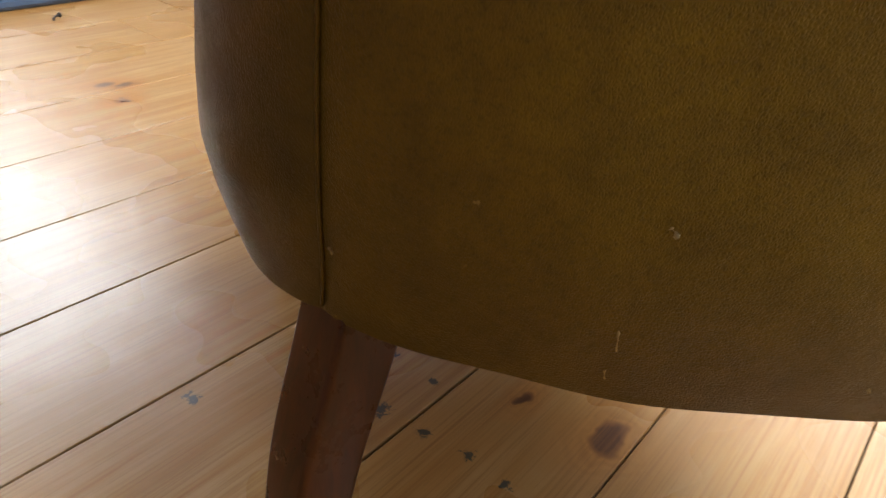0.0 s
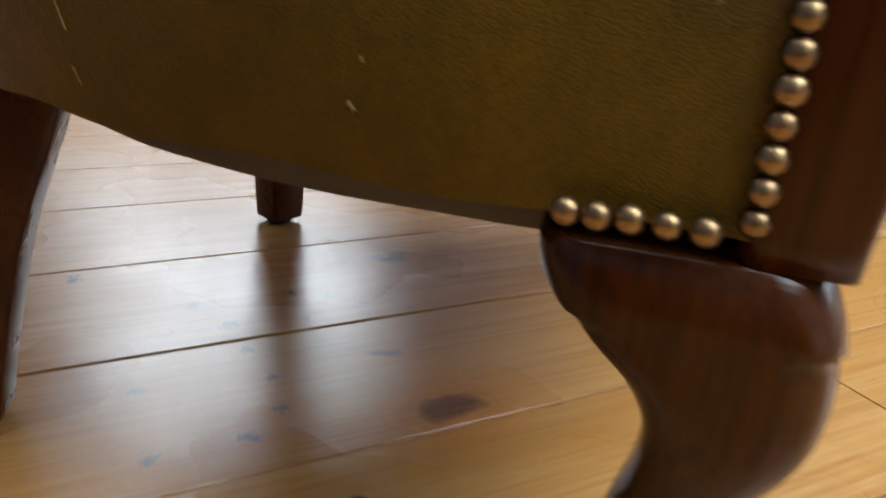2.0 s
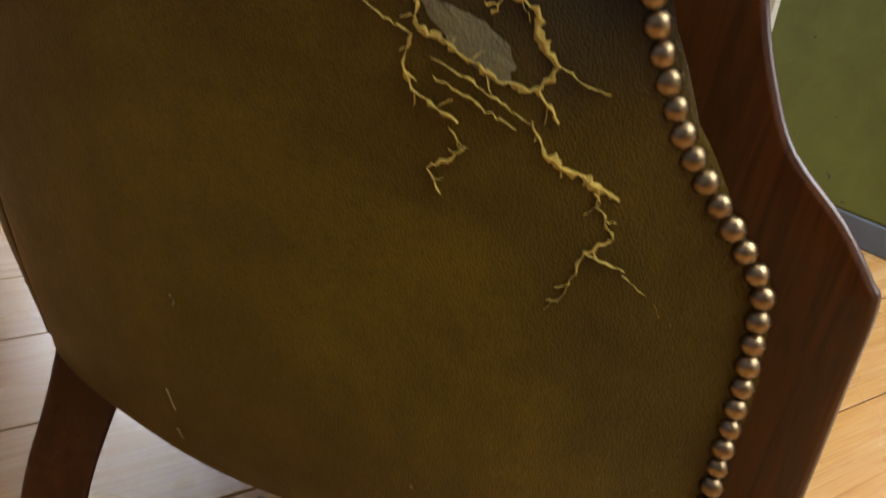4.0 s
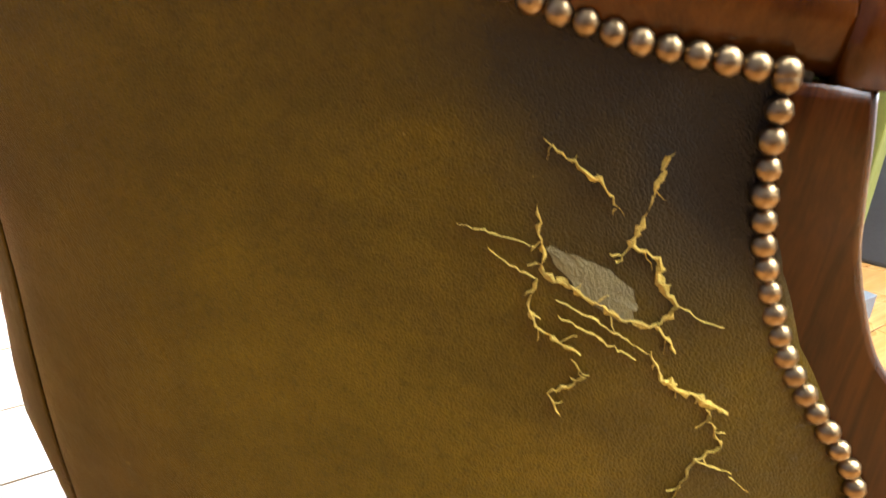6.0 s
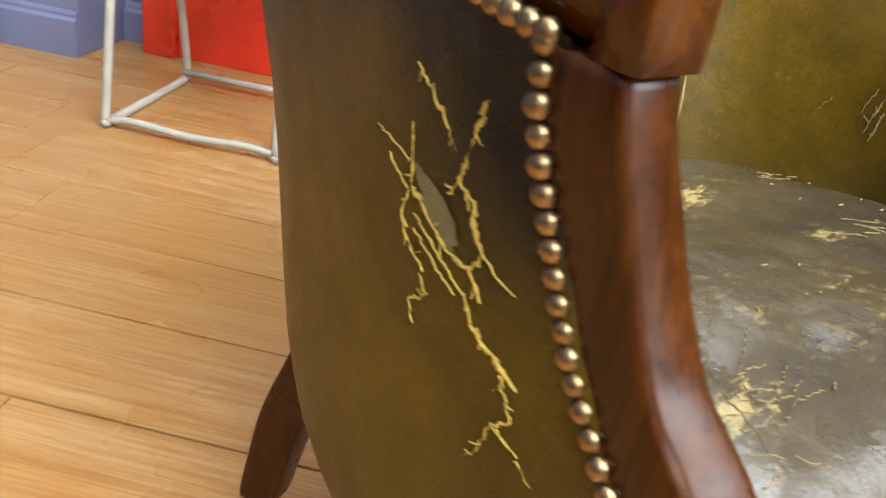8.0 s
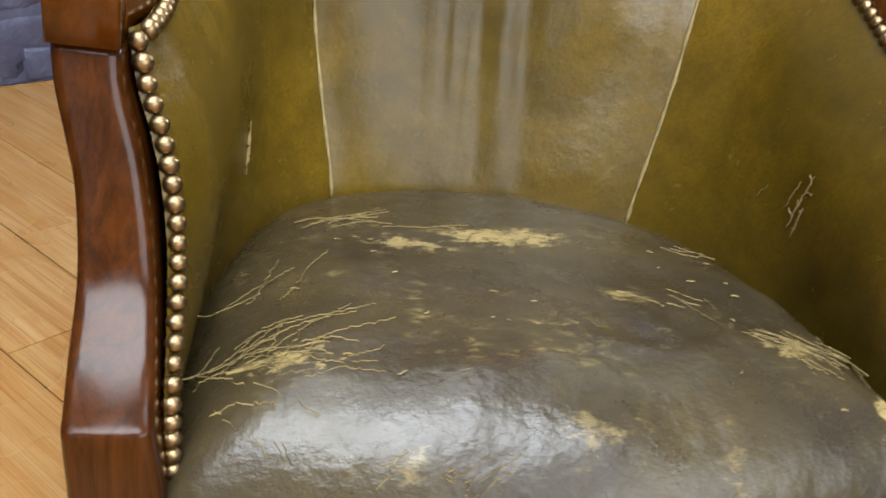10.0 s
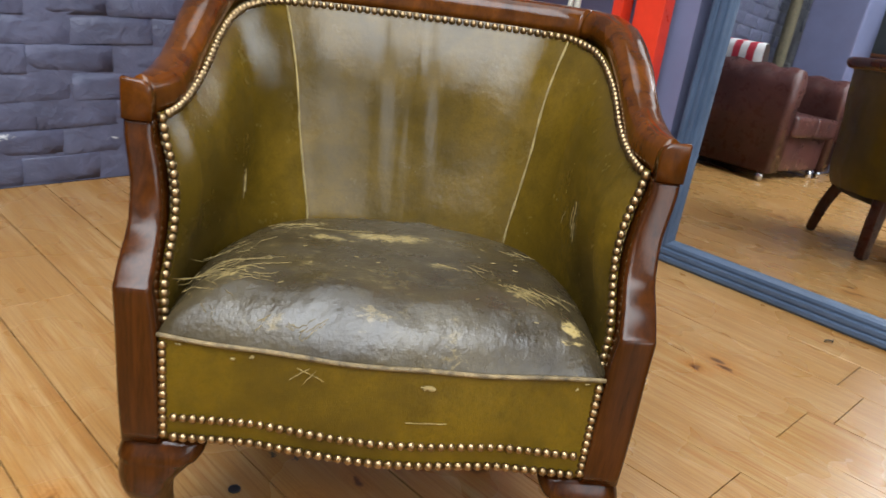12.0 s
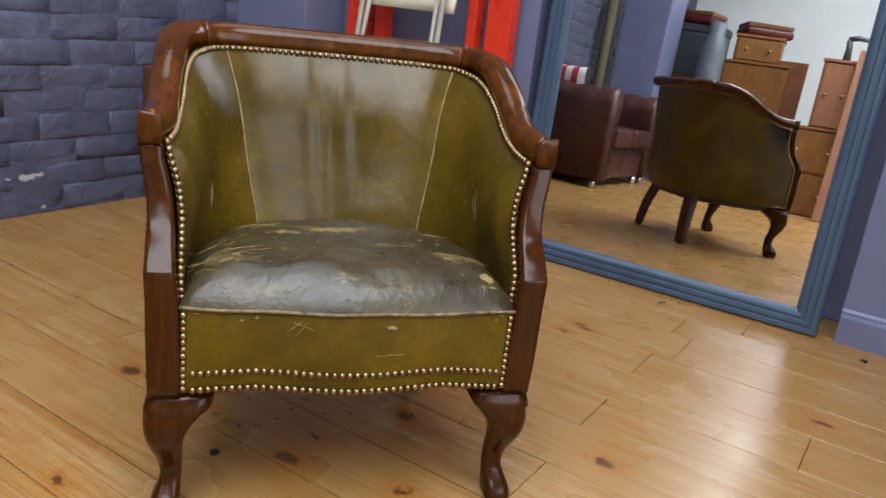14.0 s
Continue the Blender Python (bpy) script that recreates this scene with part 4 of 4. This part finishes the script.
        return Vector((p.x, y, z))
    return put


for y, z, dy, dz, w in ((-0.150, 0.475, -0.012, 0.055, 0.0022), (-0.158, 0.470, -0.004, 0.030, 0.002), (-0.14, 0.49, -0.01, 0.03, 0.001), (-0.10, 0.478, -0.012, 0.022, 0.0008)):
    bm = bmesh.new()
    crack(bm, put_lining(1), [(y, z), (y + dy / 2, z + dz / 2), (y + dy, z + dz)], w, 0.0014, seed=int(-y * 1000))
    part("lining_scratch", bm, SCUFF, chair, "tan scratch in the arm lining", smooth=False)
bm = bmesh.new()
crack(bm, put_lining(-1), [(-0.085, 0.455), (-0.082, 0.47), (-0.078, 0.50)], 0.0014, 0.0008, seed=3)
part("lining_scratch", bm, SCUFF, chair, "tan scratch in the arm lining", smooth=False)



def settle(p):
    """The chair's true size: a little wider and lower, and less deep behind the arm posts."""
    back = float(np.interp(p[1], [-0.31, -0.27, -0.18, -0.05, 0.10], [0.0, 0.006, 0.013, 0.020, 0.018]))
    high = float(np.interp(p[2], [0.0, 0.24, 0.61, 0.78], [0.0, 0.239, 0.601, 0.770]))
    return Vector((p[0] * 1.033, p[1] - back, high))


for piece in chair.children_recursive:
    if piece.data == STUD:
        piece.location = settle(piece.location)
    else:
        for vertex in piece.data.vertices:
            vertex.co = settle(vertex.co)

# ---- the standing mirror ----
MIRROR_POSE = ROOM @ pose(0.263, 1.340, 0.0, -3.0, 0, 1.0)
mirror = thing("standing_mirror", "tall mirror in a moulded slate blue frame leaning on the wall", "mirror", MIRROR_POSE)
MW, MH = 0.523, 1.95
PROF = [(0.0, 0.0), (0.0, -0.030), (0.008, -0.036), (0.018, -0.036), (0.022, -0.030), (0.030, -0.034), (0.040, -0.034), (0.044, -0.027), (0.052, -0.030), (0.060, -0.028), (0.066, -0.018), (0.072, -0.014), (0.072, 0.0)]


def moulding(a, b, along, inwards):
    """A length of the frame's profile with mitred ends, from corner a to corner b."""
    rings = []
    for corner, s in ((a, 1), (b, -1)):
        rings.append([Vector(corner) + Vector(inwards) * w + Vector(along) * w * s + Vector((0, d, 0)) for w, d in PROF])
    return loft(rings)


for a, b, al, inn in (((-MW, 0, 0), (MW, 0, 0), (1, 0, 0), (0, 0, 1)), ((MW, 0, 0), (MW, 0, MH), (0, 0, 1), (-1, 0, 0)), ((MW, 0, MH), (-MW, 0, MH), (-1, 0, 0), (0, 0, -1)), ((-MW, 0, MH), (-MW, 0, 0), (0, 0, -1), (1, 0, 0))):
    part("frame_member", moulding(a, b, al, inn), FRAME, mirror, smooth=False)
part("mirror_glass", box(-MW + 0.071, MW - 0.071, -0.012, -0.006, 0.071, MH - 0.071), MIRROR, mirror, "clear mirror glass", smooth=False)
part("backing_board", box(-MW + 0.004, MW - 0.004, 0.0005, 0.008, 0.004, MH - 0.004), TEAK, mirror, smooth=False)

# ---- by the wall: red kiosk frame, steel chair ----
kiosk = thing("red_kiosk_door", "red gloss painted wooden kiosk door with open panes", "door", ROOM @ pose(-1.085, 1.262, 0))
for x0, x1 in ((0.0, 0.09), (0.137, 0.183), (0.55, 0.586), (0.628, 0.724)):
    part("upright", box(x0, x1, 0, 0.055, 0.30 if 0.1 < x0 < 0.6 else 0.0, 2.1, 0.004), RED, kiosk, smooth=False)
for z0, z1 in ((0.27, 0.32), (0.62, 0.65), (0.95, 0.98), (1.3, 1.33), (1.98, 2.1)):
    part("cross_bar", box(0.0905, 0.6275, 0.008, 0.047, z0, z1, 0.003), RED, kiosk, smooth=False)
part("lower_panel", box(0.0905, 0.6275, 0.018, 0.040, 0.0, 0.269, 0.003), RED, kiosk, "solid red lower panel", smooth=False)

steel = thing("steel_chair", "grey tubular steel stacking chair with cream plywood seat", "chair", ROOM @ pose(-0.70, 0.925, 0) @ Matrix.Scale(0.93, 4))
for s in (-1, 1):
    x = 0.19 * s
    part("leg_hoop", tube(spline([(x, -0.14, 0.46), (x, -0.155, 0.40), (x * 1.04, -0.195, 0.08), (x * 1.05, -0.200, 0.02), (x * 1.05, -0.175, 0.010), (x * 1.05, 0.165, 0.010), (x * 1.05, 0.195, 0.018), (x * 1.04, 0.19, 0.08), (x, 0.12, 0.40), (x * 0.98, 0.145, 0.62), (x * 0.95, 0.20, 1.05)], 60), 0.0105, 8), STEEL, steel)
    part("brace_tube", tube([(x * 0.84, 0.10, 0.43), (x * 0.84, 0.16, 0.74), (x * 0.80, 0.195, 0.95)], 0.009, 8), STEEL, steel)
part("cross_tube", tube([(-0.198, 0.186, 0.030), (0.198, 0.186, 0.030)], 0.009, 8), STEEL, steel)
part("front_tube", tube(spline([(-0.198, -0.19, 0.014), (-0.13, -0.197, 0.024), (0, -0.199, 0.018), (0.13, -0.197, 0.024), (0.198, -0.19, 0.014)], 20), 0.009, 8), STEEL, steel)
bm = loft([[Vector((x, y, z + 0.02 * (x / 0.2) ** 2)) for x, z in [(a, 0.465) for a in np.linspace(-0.2, 0.2, 12)] + [(a, 0.455) for a in np.linspace(0.2, -0.2, 12)]] for y in np.linspace(-0.19, 0.17, 8)])
part("seat", bm, CREAM, steel, "cream painted plywood seat")
bm = loft([[Vector((x, 0.155 + 0.05 * (z - 0.62) / 0.2 - 0.02 * (1 - (x / 0.2) ** 2) * -1 + t, z)) for x, t in [(a, 0.0) for a in np.linspace(-0.205, 0.205, 12)] + [(a, 0.010) for a in np.linspace(0.205, -0.205, 12)]] for z in np.linspace(0.865, 1.06, 6)])
part("backrest", bm, CREAM, steel, "cream painted plywood backrest")

crate = thing("brown_cabinet", "brown wooden cabinet with a pale metal edge strip", "cabinet", ROOM @ pose(-1.40, 0.93, 0))
part("body", box(-0.15, 0.0, -0.25, 0.15, 0.0, 0.5, 0.006), TEAK, crate, smooth=False)
part("edge_strip", box(0.0005, 0.012, -0.255, 0.155, 0.0, 0.5, 0.003), STEEL, crate, smooth=False)

# ---- the side towards the open room: green cabinet, red armchair ----
green = thing("green_cabinet", "green worn painted metal cabinet on a grey plinth", "cabinet", ROOM @ pose(1.265, 0.0, 0))
part("plinth", box(0.0, 0.12, -0.02, 0.60, 0.0, 0.058, 0.003), GREYPAINT, green, "grey painted plinth", smooth=False)
part("body", box(0.004, 0.05, 0.02, 0.44, 0.058, 0.75, 0.006), GREEN, green, smooth=False)
panel = thing("white_panel", "chipped white painted board standing on edge", "board", ROOM @ pose(1.33, 0.53, 0.0585))
part("board", box(0.0, 0.03, -0.035, 0.03, 0.0, 1.2, 0.003), CREAM, panel, smooth=False)


def armchair_red():
    a = thing("red_leather_armchair", "dark red leather armchair with scroll arms on a charcoal base", "armchair", ROOM @ pose(2.08, 0.20, 0, 0, 0, -75))
    part("base", box(-0.36, 0.36, -0.33, 0.38, 0.0, 0.28, 0.012), DARKGREY, a, "charcoal painted box base", smooth=False)
    part("seat_base", box(-0.30, 0.30, -0.34, 0.36, 0.281, 0.40, 0.03, segments=3), CRIMSON, a)
    part("cushion", box(-0.27, 0.27, -0.35, 0.24, 0.401, 0.50, 0.045, segments=3), CRIMSON, a)
    part("backrest", box(-0.30, 0.30, 0.25, 0.40, 0.40, 0.98, 0.06, segments=3), CRIMSON, a)
    for s in (-1, 1):
        part("arm", box(min(s * 0.301, s * 0.39), max(s * 0.301, s * 0.39), -0.30, 0.36, 0.281, 0.56, 0.03), CRIMSON, a)
        roll = part("arm_roll", tube([(s * 0.35, -0.33, 0.60), (s * 0.35, 0.30, 0.60)], 0.075, 20), CRIMSON, a)
        part("scroll_face", tube([(s * 0.35 + 0.055 * math.cos(k) * (1 - k / 14), -0.336, 0.60 + 0.055 * math.sin(k) * (1 - k / 14)) for k in np.linspace(0, 10, 40)], 0.007, 6), CRIMSON, roll)
    return a


armchair_red()
# added dark box, stands in for the black gap beside the board
cupboard = thing("charcoal_cupboard", "tall dark box added to fill the black gap behind the board", "cupboard", ROOM @ pose(1.86, 0.95, 0))
part("carcass", box(-0.36, 0.33, -0.25, 0.25, 0.0, 1.15, 0.008), DARKGREY, cupboard, smooth=False)
for k in (-1, 1):
    part("door", box(-0.376, -0.3605, min(0.004 * k, 0.24 * k), max(0.004 * k, 0.24 * k), 0.06, 1.12, 0.004), DARKGREY, cupboard, smooth=False)


# ---- what the mirror shows: sofa, pillar, stacked furniture ----
def sofa_brown():
    a = thing("chesterfield_sofa", "brown leather chesterfield sofa with buttoned back", "sofa", ROOM @ pose(-0.86, -2.40, 0, 0, 0, 90) @ Matrix.Scale(0.96, 4))
    # local: x runs along the sofa, away from the near arm; y from front (0) to back (0.85)
    L, D = 1.25, 0.70
    part("base", box(0.02, L - 0.02, 0.03, D - 0.02, 0.06, 0.30, 0.02), OXBLOOD, a)
    for x0 in (0.0, L - 0.24):
        prof = [(0.0, 0.06), (0.0, 0.50), (-0.02, 0.58), (0.0, 0.67), (0.06, 0.715), (0.14, 0.71), (0.20, 0.66), (0.215, 0.58), (0.19, 0.52), (0.185, 0.06)]
        if x0 > 0:
            prof = [(0.22 - p, q) for p, q in prof]
        rings = [[Vector((x0 + p + 0.004 * math.sin(q * 20), y, q + (0.008 * math.sin(y * 34) if q > 0.55 else 0))) for p, q in prof] for y in np.linspace(0.0, D, 30)]
        part("arm", loft(rings), OXBLOOD, a, "rolled brown leather arm")
    bm = bmesh.new()
    nx, nz = 56, 26
    grid = []
    for j in range(nz + 1):
        z = 0.34 + 0.40 * j / nz
        row = []
        for i in range(nx + 1):
            x = 0.19 + (L - 0.38) * i / nx
            bx, bz = x / 0.13, z / 0.085
            odd = round(bz) % 2 * 0.5
            d = math.hypot((bx + odd - round(bx + odd)) * 1.2, bz - round(bz))
            dent = 0.035 * min(1, d / 0.5)
            row.append(bm.verts.new((x, D - 0.20 - dent + 0.06 * (j / nz) ** 2, z)))
        grid.append(row)
    for p, q in zip(grid, grid[1:]):
        for i in range(nx):
            bm.faces.new((p[i], p[i + 1], q[i + 1], q[i]))
    bmesh.ops.recalc_face_normals(bm, faces=bm.faces)
    part("buttoned_back", bm, OXBLOOD, a, "deep buttoned brown leather back")
    rings = [[Vector((x, D - 0.09 + 0.10 * math.cos(t), 0.635 + 0.09 * math.sin(t) + 0.006 * math.sin(x * 40))) for t in (2 * math.pi * k / 16 for k in range(16))] for x in np.linspace(0.1, L - 0.1, 40)]
    part("back_roll", loft(rings), OXBLOOD, a, "rolled top of the back")
    part("back_body", box(0.05, L - 0.05, D - 0.15, D - 0.01, 0.06, 0.63, 0.02), OXBLOOD, a)
    for k in range(2):
        w = (L - 0.40) / 2
        part("seat_cushion", box(0.20 + k * w + 0.003, 0.20 + (k + 1) * w - 0.003, -0.03, D - 0.22, 0.301, 0.44, 0.03, segments=3), OXBLOOD, a)
    for x in (0.05, 0.24, L - 0.05):
        for y in (0.05, D - 0.06):
            part("castor", tube([(x, y, 0), (x, y, 0.012), (x, y, 0.045), (x, y, 0.062)], [0.016, 0.024, 0.024, 0.014], 12), CHROME, a, "chrome foot")
    return a


sofa_brown()
cushion = thing("striped_cushion", "red and white striped cotton cushion", "cushion", ROOM @ pose(-1.30, -1.40, 0.63, 80, 0, 12) @ Matrix.Scale(0.85, 4))
for k in range(7):
    x = -0.21 + k * 0.06
    bm = loft([[Vector((xx, y, s * 0.07 * (1 - (xx / 0.23) ** 4) ** 0.5 * (1 - (y / 0.215) ** 4) ** 0.5)) for y, s in [(a, 1) for a in np.linspace(-0.2, 0.2, 9)] + [(a, -1) for a in np.linspace(0.2, -0.2, 9)]] for xx in (x, x + 0.03, x + 0.06)], caps=False)
    part("stripe", bm, STRIPE_B if k % 2 else STRIPE_A, cushion)
solid("pillar", box(-0.19, 0.19, -0.22, 0.22, 0, TOP - 0.001, 0.012), PLASTER, ROOM @ pose(-1.18, -2.72, 0), "square slate blue painted pillar", "pillar", kind="structure")
rug = thing("rolled_rug", "rolled woven jute rug leaning on the brick wall", "rug", ROOM @ pose(-1.47, -2.45, 0))
part("roll", tube([(0.03, 0.02, 0.0), (0.02, 0.01, 0.7), (0.0, 0.0, 2.1)], 0.042, 16), RUGMAT, rug)


def chest(name, label, x, y, z, w, d, h, material, turn=0, drawers=3):
    a = thing(name, label, "cabinet", ROOM @ pose(x, y, z, 0, 0, turn), "stacked furniture")
    w, d, h = w * 0.87, d * 0.87, h * 0.87
    part("carcass", box(-w / 2, w / 2, -d / 2, d / 2, 0, h, 0.008), material, a, smooth=False)
    for k in range(drawers):
        z0, z1 = h * k / drawers + 0.012, h * (k + 1) / drawers - 0.012
        dr = part("drawer", box(-w / 2 + 0.02, w / 2 - 0.02, d / 2 + 0.0005, d / 2 + 0.014, z0, z1, 0.004), material, a, smooth=False)
        for s in (-1, 1):
            part("knob", tube([(s * w * 0.25, d / 2 + 0.0145, (z0 + z1) / 2), (s * w * 0.25, d / 2 + 0.03, (z0 + z1) / 2)], [0.008, 0.014], 10), BRASS, dr)
    part("top", box(-w / 2 - 0.01, w / 2 + 0.01, -d / 2 - 0.01, d / 2 + 0.016, h + 0.0005, h + 0.022, 0.004), material, a, smooth=False)
    return a


chest("chest_of_drawers", "dark brown wooden chest of drawers on the floor", -0.908, -3.22, 0, 0.85, 0.5, 1.05, TEAK)
chest("tall_cabinet", "golden oak cabinet on the floor in the stack", -0.328, -3.15, 0, 0.60, 0.45, 1.25, OAK, 4, 2)
chest("small_drawer_box", "small golden oak drawer box on a cabinet", -0.37, -3.15, 1.1100, 0.42, 0.35, 0.22, OAK, -6, 1)
chest("dark_bureau", "dark wooden bureau beside the leaning plank", 0.274, -2.73, 0, 0.5, 0.5, 0.74, OAK, -3, 2)
chest("pale_cupboard", "pale oak cupboard stacked on a bureau", 0.325, -2.73, 0.6666, 0.27, 0.30, 0.56, PALEWOOD, 3, 1)
storage_box = thing("storage_chest", "charcoal steel storage chest stacked on a drawer chest", "storage chest", ROOM @ pose(-0.93, -3.22, 0.9365) @ Matrix.Scale(0.87, 4))
part("body", box(-0.3, 0.3, -0.2, 0.2, 0, 0.42, 0.015), DARKGREY, storage_box, smooth=False)
part("lid", box(-0.305, 0.305, -0.205, 0.205, 0.421, 0.50, 0.015), DARKGREY, storage_box, smooth=False)
board = thing("dark_tabletop", "dark tabletop standing upright on its edge", "tabletop", ROOM @ pose(-0.065, -2.93, 0, 3, 0, 0) @ Matrix.Scale(0.87, 4))
part("top", box(-0.14, 0.14, 0.0, 0.03, 0, 1.32, 0.005), TEAK, board, smooth=False)
plank = thing("raw_plank", "raw reddish timber plank leaning upright", "plank", ROOM @ pose(0.466, -2.311, 0, 12, 0, 0) @ Matrix.Scale(0.90, 4))
part("timber", box(-0.05, 0.05, -0.02, 0.02, 0, 1.42, 0.004), PALEWOOD, plank, smooth=False)
urn = thing("grey_churn", "tall grey metal churn standing in front of a chest", "churn", ROOM @ pose(-0.675, -2.86, 0.0) @ Matrix.Scale(0.87, 4))
part("body", tube([(0, 0, 0), (0, 0, 0.02), (0, 0, 1.30), (0, 0, 1.45), (0, 0, 1.48), (0, 0, 1.58)], [0.11, 0.12, 0.12, 0.09, 0.075, 0.075], 20), GREYPAINT, urn)
for k, (x, z, t) in enumerate(((-0.93, 1.3725, 10), (-0.37, 1.3238, -25))):
    s = thing("upturned_seat", "red upholstered dining seat stacked upside down", "chair", ROOM @ pose(x, -3.2, z, 0, 0, t) @ Matrix.Scale(0.87, 4), "stacked seats")
    part("pad", box(-0.22, 0.22, -0.2, 0.2, 0.0, 0.08, 0.03, segments=3), CRIMSON, s)
    part("seat_frame", box(-0.21, 0.21, -0.19, 0.19, 0.081, 0.12, 0.006), TEAK, s, smooth=False)
lamp_arm = thing("lamp_arm", "dark metal desk lamp arm on a stacked cupboard", "lamp", ROOM @ pose(0.33, -2.73, 1.1732))
part("stem", tube([(0, 0, 0), (0, 0, 0.10), (-0.01, 0, 0.16)], [0.03, 0.022, 0.02], 12), DARKGREY, lamp_arm)
part("arm", tube([(-0.02, 0, 0.165), (0.05, 0, 0.18), (0.13, 0, 0.17)], [0.02, 0.02, 0.016], 10), DARKGREY, lamp_arm)
ball = thing("green_ball", "small pale green plastic ball on the floor", "ball", ROOM @ pose(0.542, -2.36, 0.062))
bm = bmesh.new()
bmesh.ops.create_uvsphere(bm, u_segments=20, v_segments=12, radius=0.062)
part("shell", bm, painted("mint_plastic", (0.20, 0.62, 0.40), 0.4, 0.1), ball)

# two bent nails by the wall
for u, v, turn in ((0.336, 1.214, 20), (0.922, 1.242, -50)):
    nail = thing("bent_nail", "rusty bent nail sticking out of the floorboards", "nail", ROOM @ pose(u, v, 0.0, 0, 0, turn), "old nails")
    part("shank", tube([(0, 0, -0.004), (0, 0, 0.004), (0.004, 0, 0.007), (0.016, 0, 0.008)], 0.0022, 8), BLACK, nail)
    part("head", tube([(0.016, 0, 0.008), (0.0185, 0, 0.008)], 0.0052, 10), BLACK, nail)

# the small black stopper on the floor
stopper = thing("black_stopper", "small black rubber disc lying on the floorboards", "disc", ROOM @ pose(-0.008, -0.280, 0.0005))
bm = loft([[Vector((r * math.cos(2 * math.pi * k / 20), r * math.sin(2 * math.pi * k / 20), z)) for k in range(20)] for r, z in ((0.0085, 0), (0.0095, 0.001), (0.0095, 0.003), (0.0082, 0.004), (0.005, 0.0034))])
part("disc", bm, BLACK, stopper)

# ---- floorboards ----
SEAMS = [1.159, 0.999, 0.817, 0.655, 0.480, 0.316, 0.136, -0.050, -0.224, -0.399, -0.534]
ENDS = {0.316: 0.463, -0.050: 0.472, 0.655: 0.453, 0.999: 0.445, -0.224: -0.543, -0.399: 0.432}
rows = [WALL_V + 0.185, WALL_V, *SEAMS]
rng = random.Random(11)
while rows[-1] > BACK_V:
    rows.append(rows[-1] - rng.choice((0.15, 0.165, 0.175)))
for high, low_v in zip(rows, rows[1:]):
    cuts = [WALL_U, FAR_U]
    first = ENDS.get(low_v, rng.uniform(-1.4, -0.9))
    u = first
    while u < FAR_U - 0.4:
        cuts.append(u)
        u += rng.uniform(1.7, 2.6)
    u = first - rng.uniform(1.0, 1.7)
    if u > WALL_U + 0.3 and low_v in ENDS:
        cuts.append(u)
    cuts.sort()
    gap = 0.0022 if low_v == -0.050 else 0.0010
    for a, b in zip(cuts, cuts[1:]):
        lift = rng.uniform(-0.0005, 0.0)
        x0, x1, y0, y1 = a + 0.0008, b - 0.0008, max(low_v, BACK_V) + gap, high - 0.0010
        e = 0.0007
        bm = loft([[(x0, y0, -0.02), (x1, y0, -0.02), (x1, y1, -0.02), (x0, y1, -0.02)], [(x0, y0, lift - e), (x1, y0, lift - e), (x1, y1, lift - e), (x0, y1, lift - e)],
                   [(x0 + e, y0 + e, lift), (x1 - e, y0 + e, lift), (x1 - e, y1 - e, lift), (x0 + e, y1 - e, lift)]])
        part("floorboard", bm, BOARDS, floor, smooth=False)


# ---- bricks ----
def brick_ring(v0, v1, z0, z1, rng):
    """An eight-cornered, uneven brick face with soft edges."""
    j = lambda a=0.003: rng.uniform(-a, a)
    out = rng.uniform(-0.0022, 0.0022)
    lean, twist = rng.uniform(-0.0022, 0.0022), rng.uniform(-0.002, 0.002)
    x = WALL_U - 0.014
    vm, zm = v0 + (v1 - v0) * rng.uniform(0.3, 0.7), z0 + (z1 - z0) * rng.uniform(0.4, 0.6)
    c = [(v0, z0), (vm, z0), (v1, z0), (v1, zm), (v1, z1), (vm, z1), (v0, z1), (v0, zm)]
    cv, cz = (v0 + v1) / 2, (z0 + z1) / 2
    tilt = lambda p, q: lean * (q - cz) / 0.04 + twist * (p - cv) / 0.12
    a = [(x, p, q) for p, q in c]
    b = [(x + 0.0105 + out + tilt(p, q), p + j(), q + j(0.004)) for p, q in c]
    d = [(x + 0.0125 + out + tilt(p, q) + j(0.0012), cv + (p - cv) * 0.98 + j(0.003), cz + (q - cz) * 0.93 + j(0.004)) for p, q in c]
    e = [(x + 0.0135 + out + j(0.0012), cv + (p - cv) * 0.5 + j(0.008), cz + (q - cz) * 0.4 + j(0.005)) for p, q in c]
    return [a, b, d, e]


COURSE, LONG = 0.083, 0.245
rng = random.Random(4)
rest = bmesh.new()
for r in range(int(TOP / COURSE)):
    z0 = 0.004 + r * COURSE
    v = BACK_V + (LONG / 2 if r % 2 else 0) + rng.uniform(-0.02, 0.02)
    while v < WALL_V - 0.02:
        v1 = min(v + LONG * rng.uniform(0.93, 1.05), WALL_V - 0.005)
        gap = rng.uniform(0.0002, 0.0022)
        ring = brick_ring(v + gap, v1 - gap, z0 + gap * 0.8, z0 + COURSE - gap * 0.8, rng)
        if -0.9 < v < 1.1 and z0 < 0.95:
            part("brick", loft(ring), BRICK, wall_brick, smooth=True)
        elif v1 - v > 0.05:
            rows_v = [[rest.verts.new(p) for p in q] for q in ring]
            for a, b in zip(rows_v, rows_v[1:]):
                for k in range(8):
                    rest.faces.new((a[k], a[(k + 1) % 8], b[(k + 1) % 8], b[k]))
            rest.faces.new(rows_v[-1])
        v = v1
bmesh.ops.recalc_face_normals(rest, faces=rest.faces)
tagged(part("brickwork", rest, BRICK, wall_brick), kind="stuff")
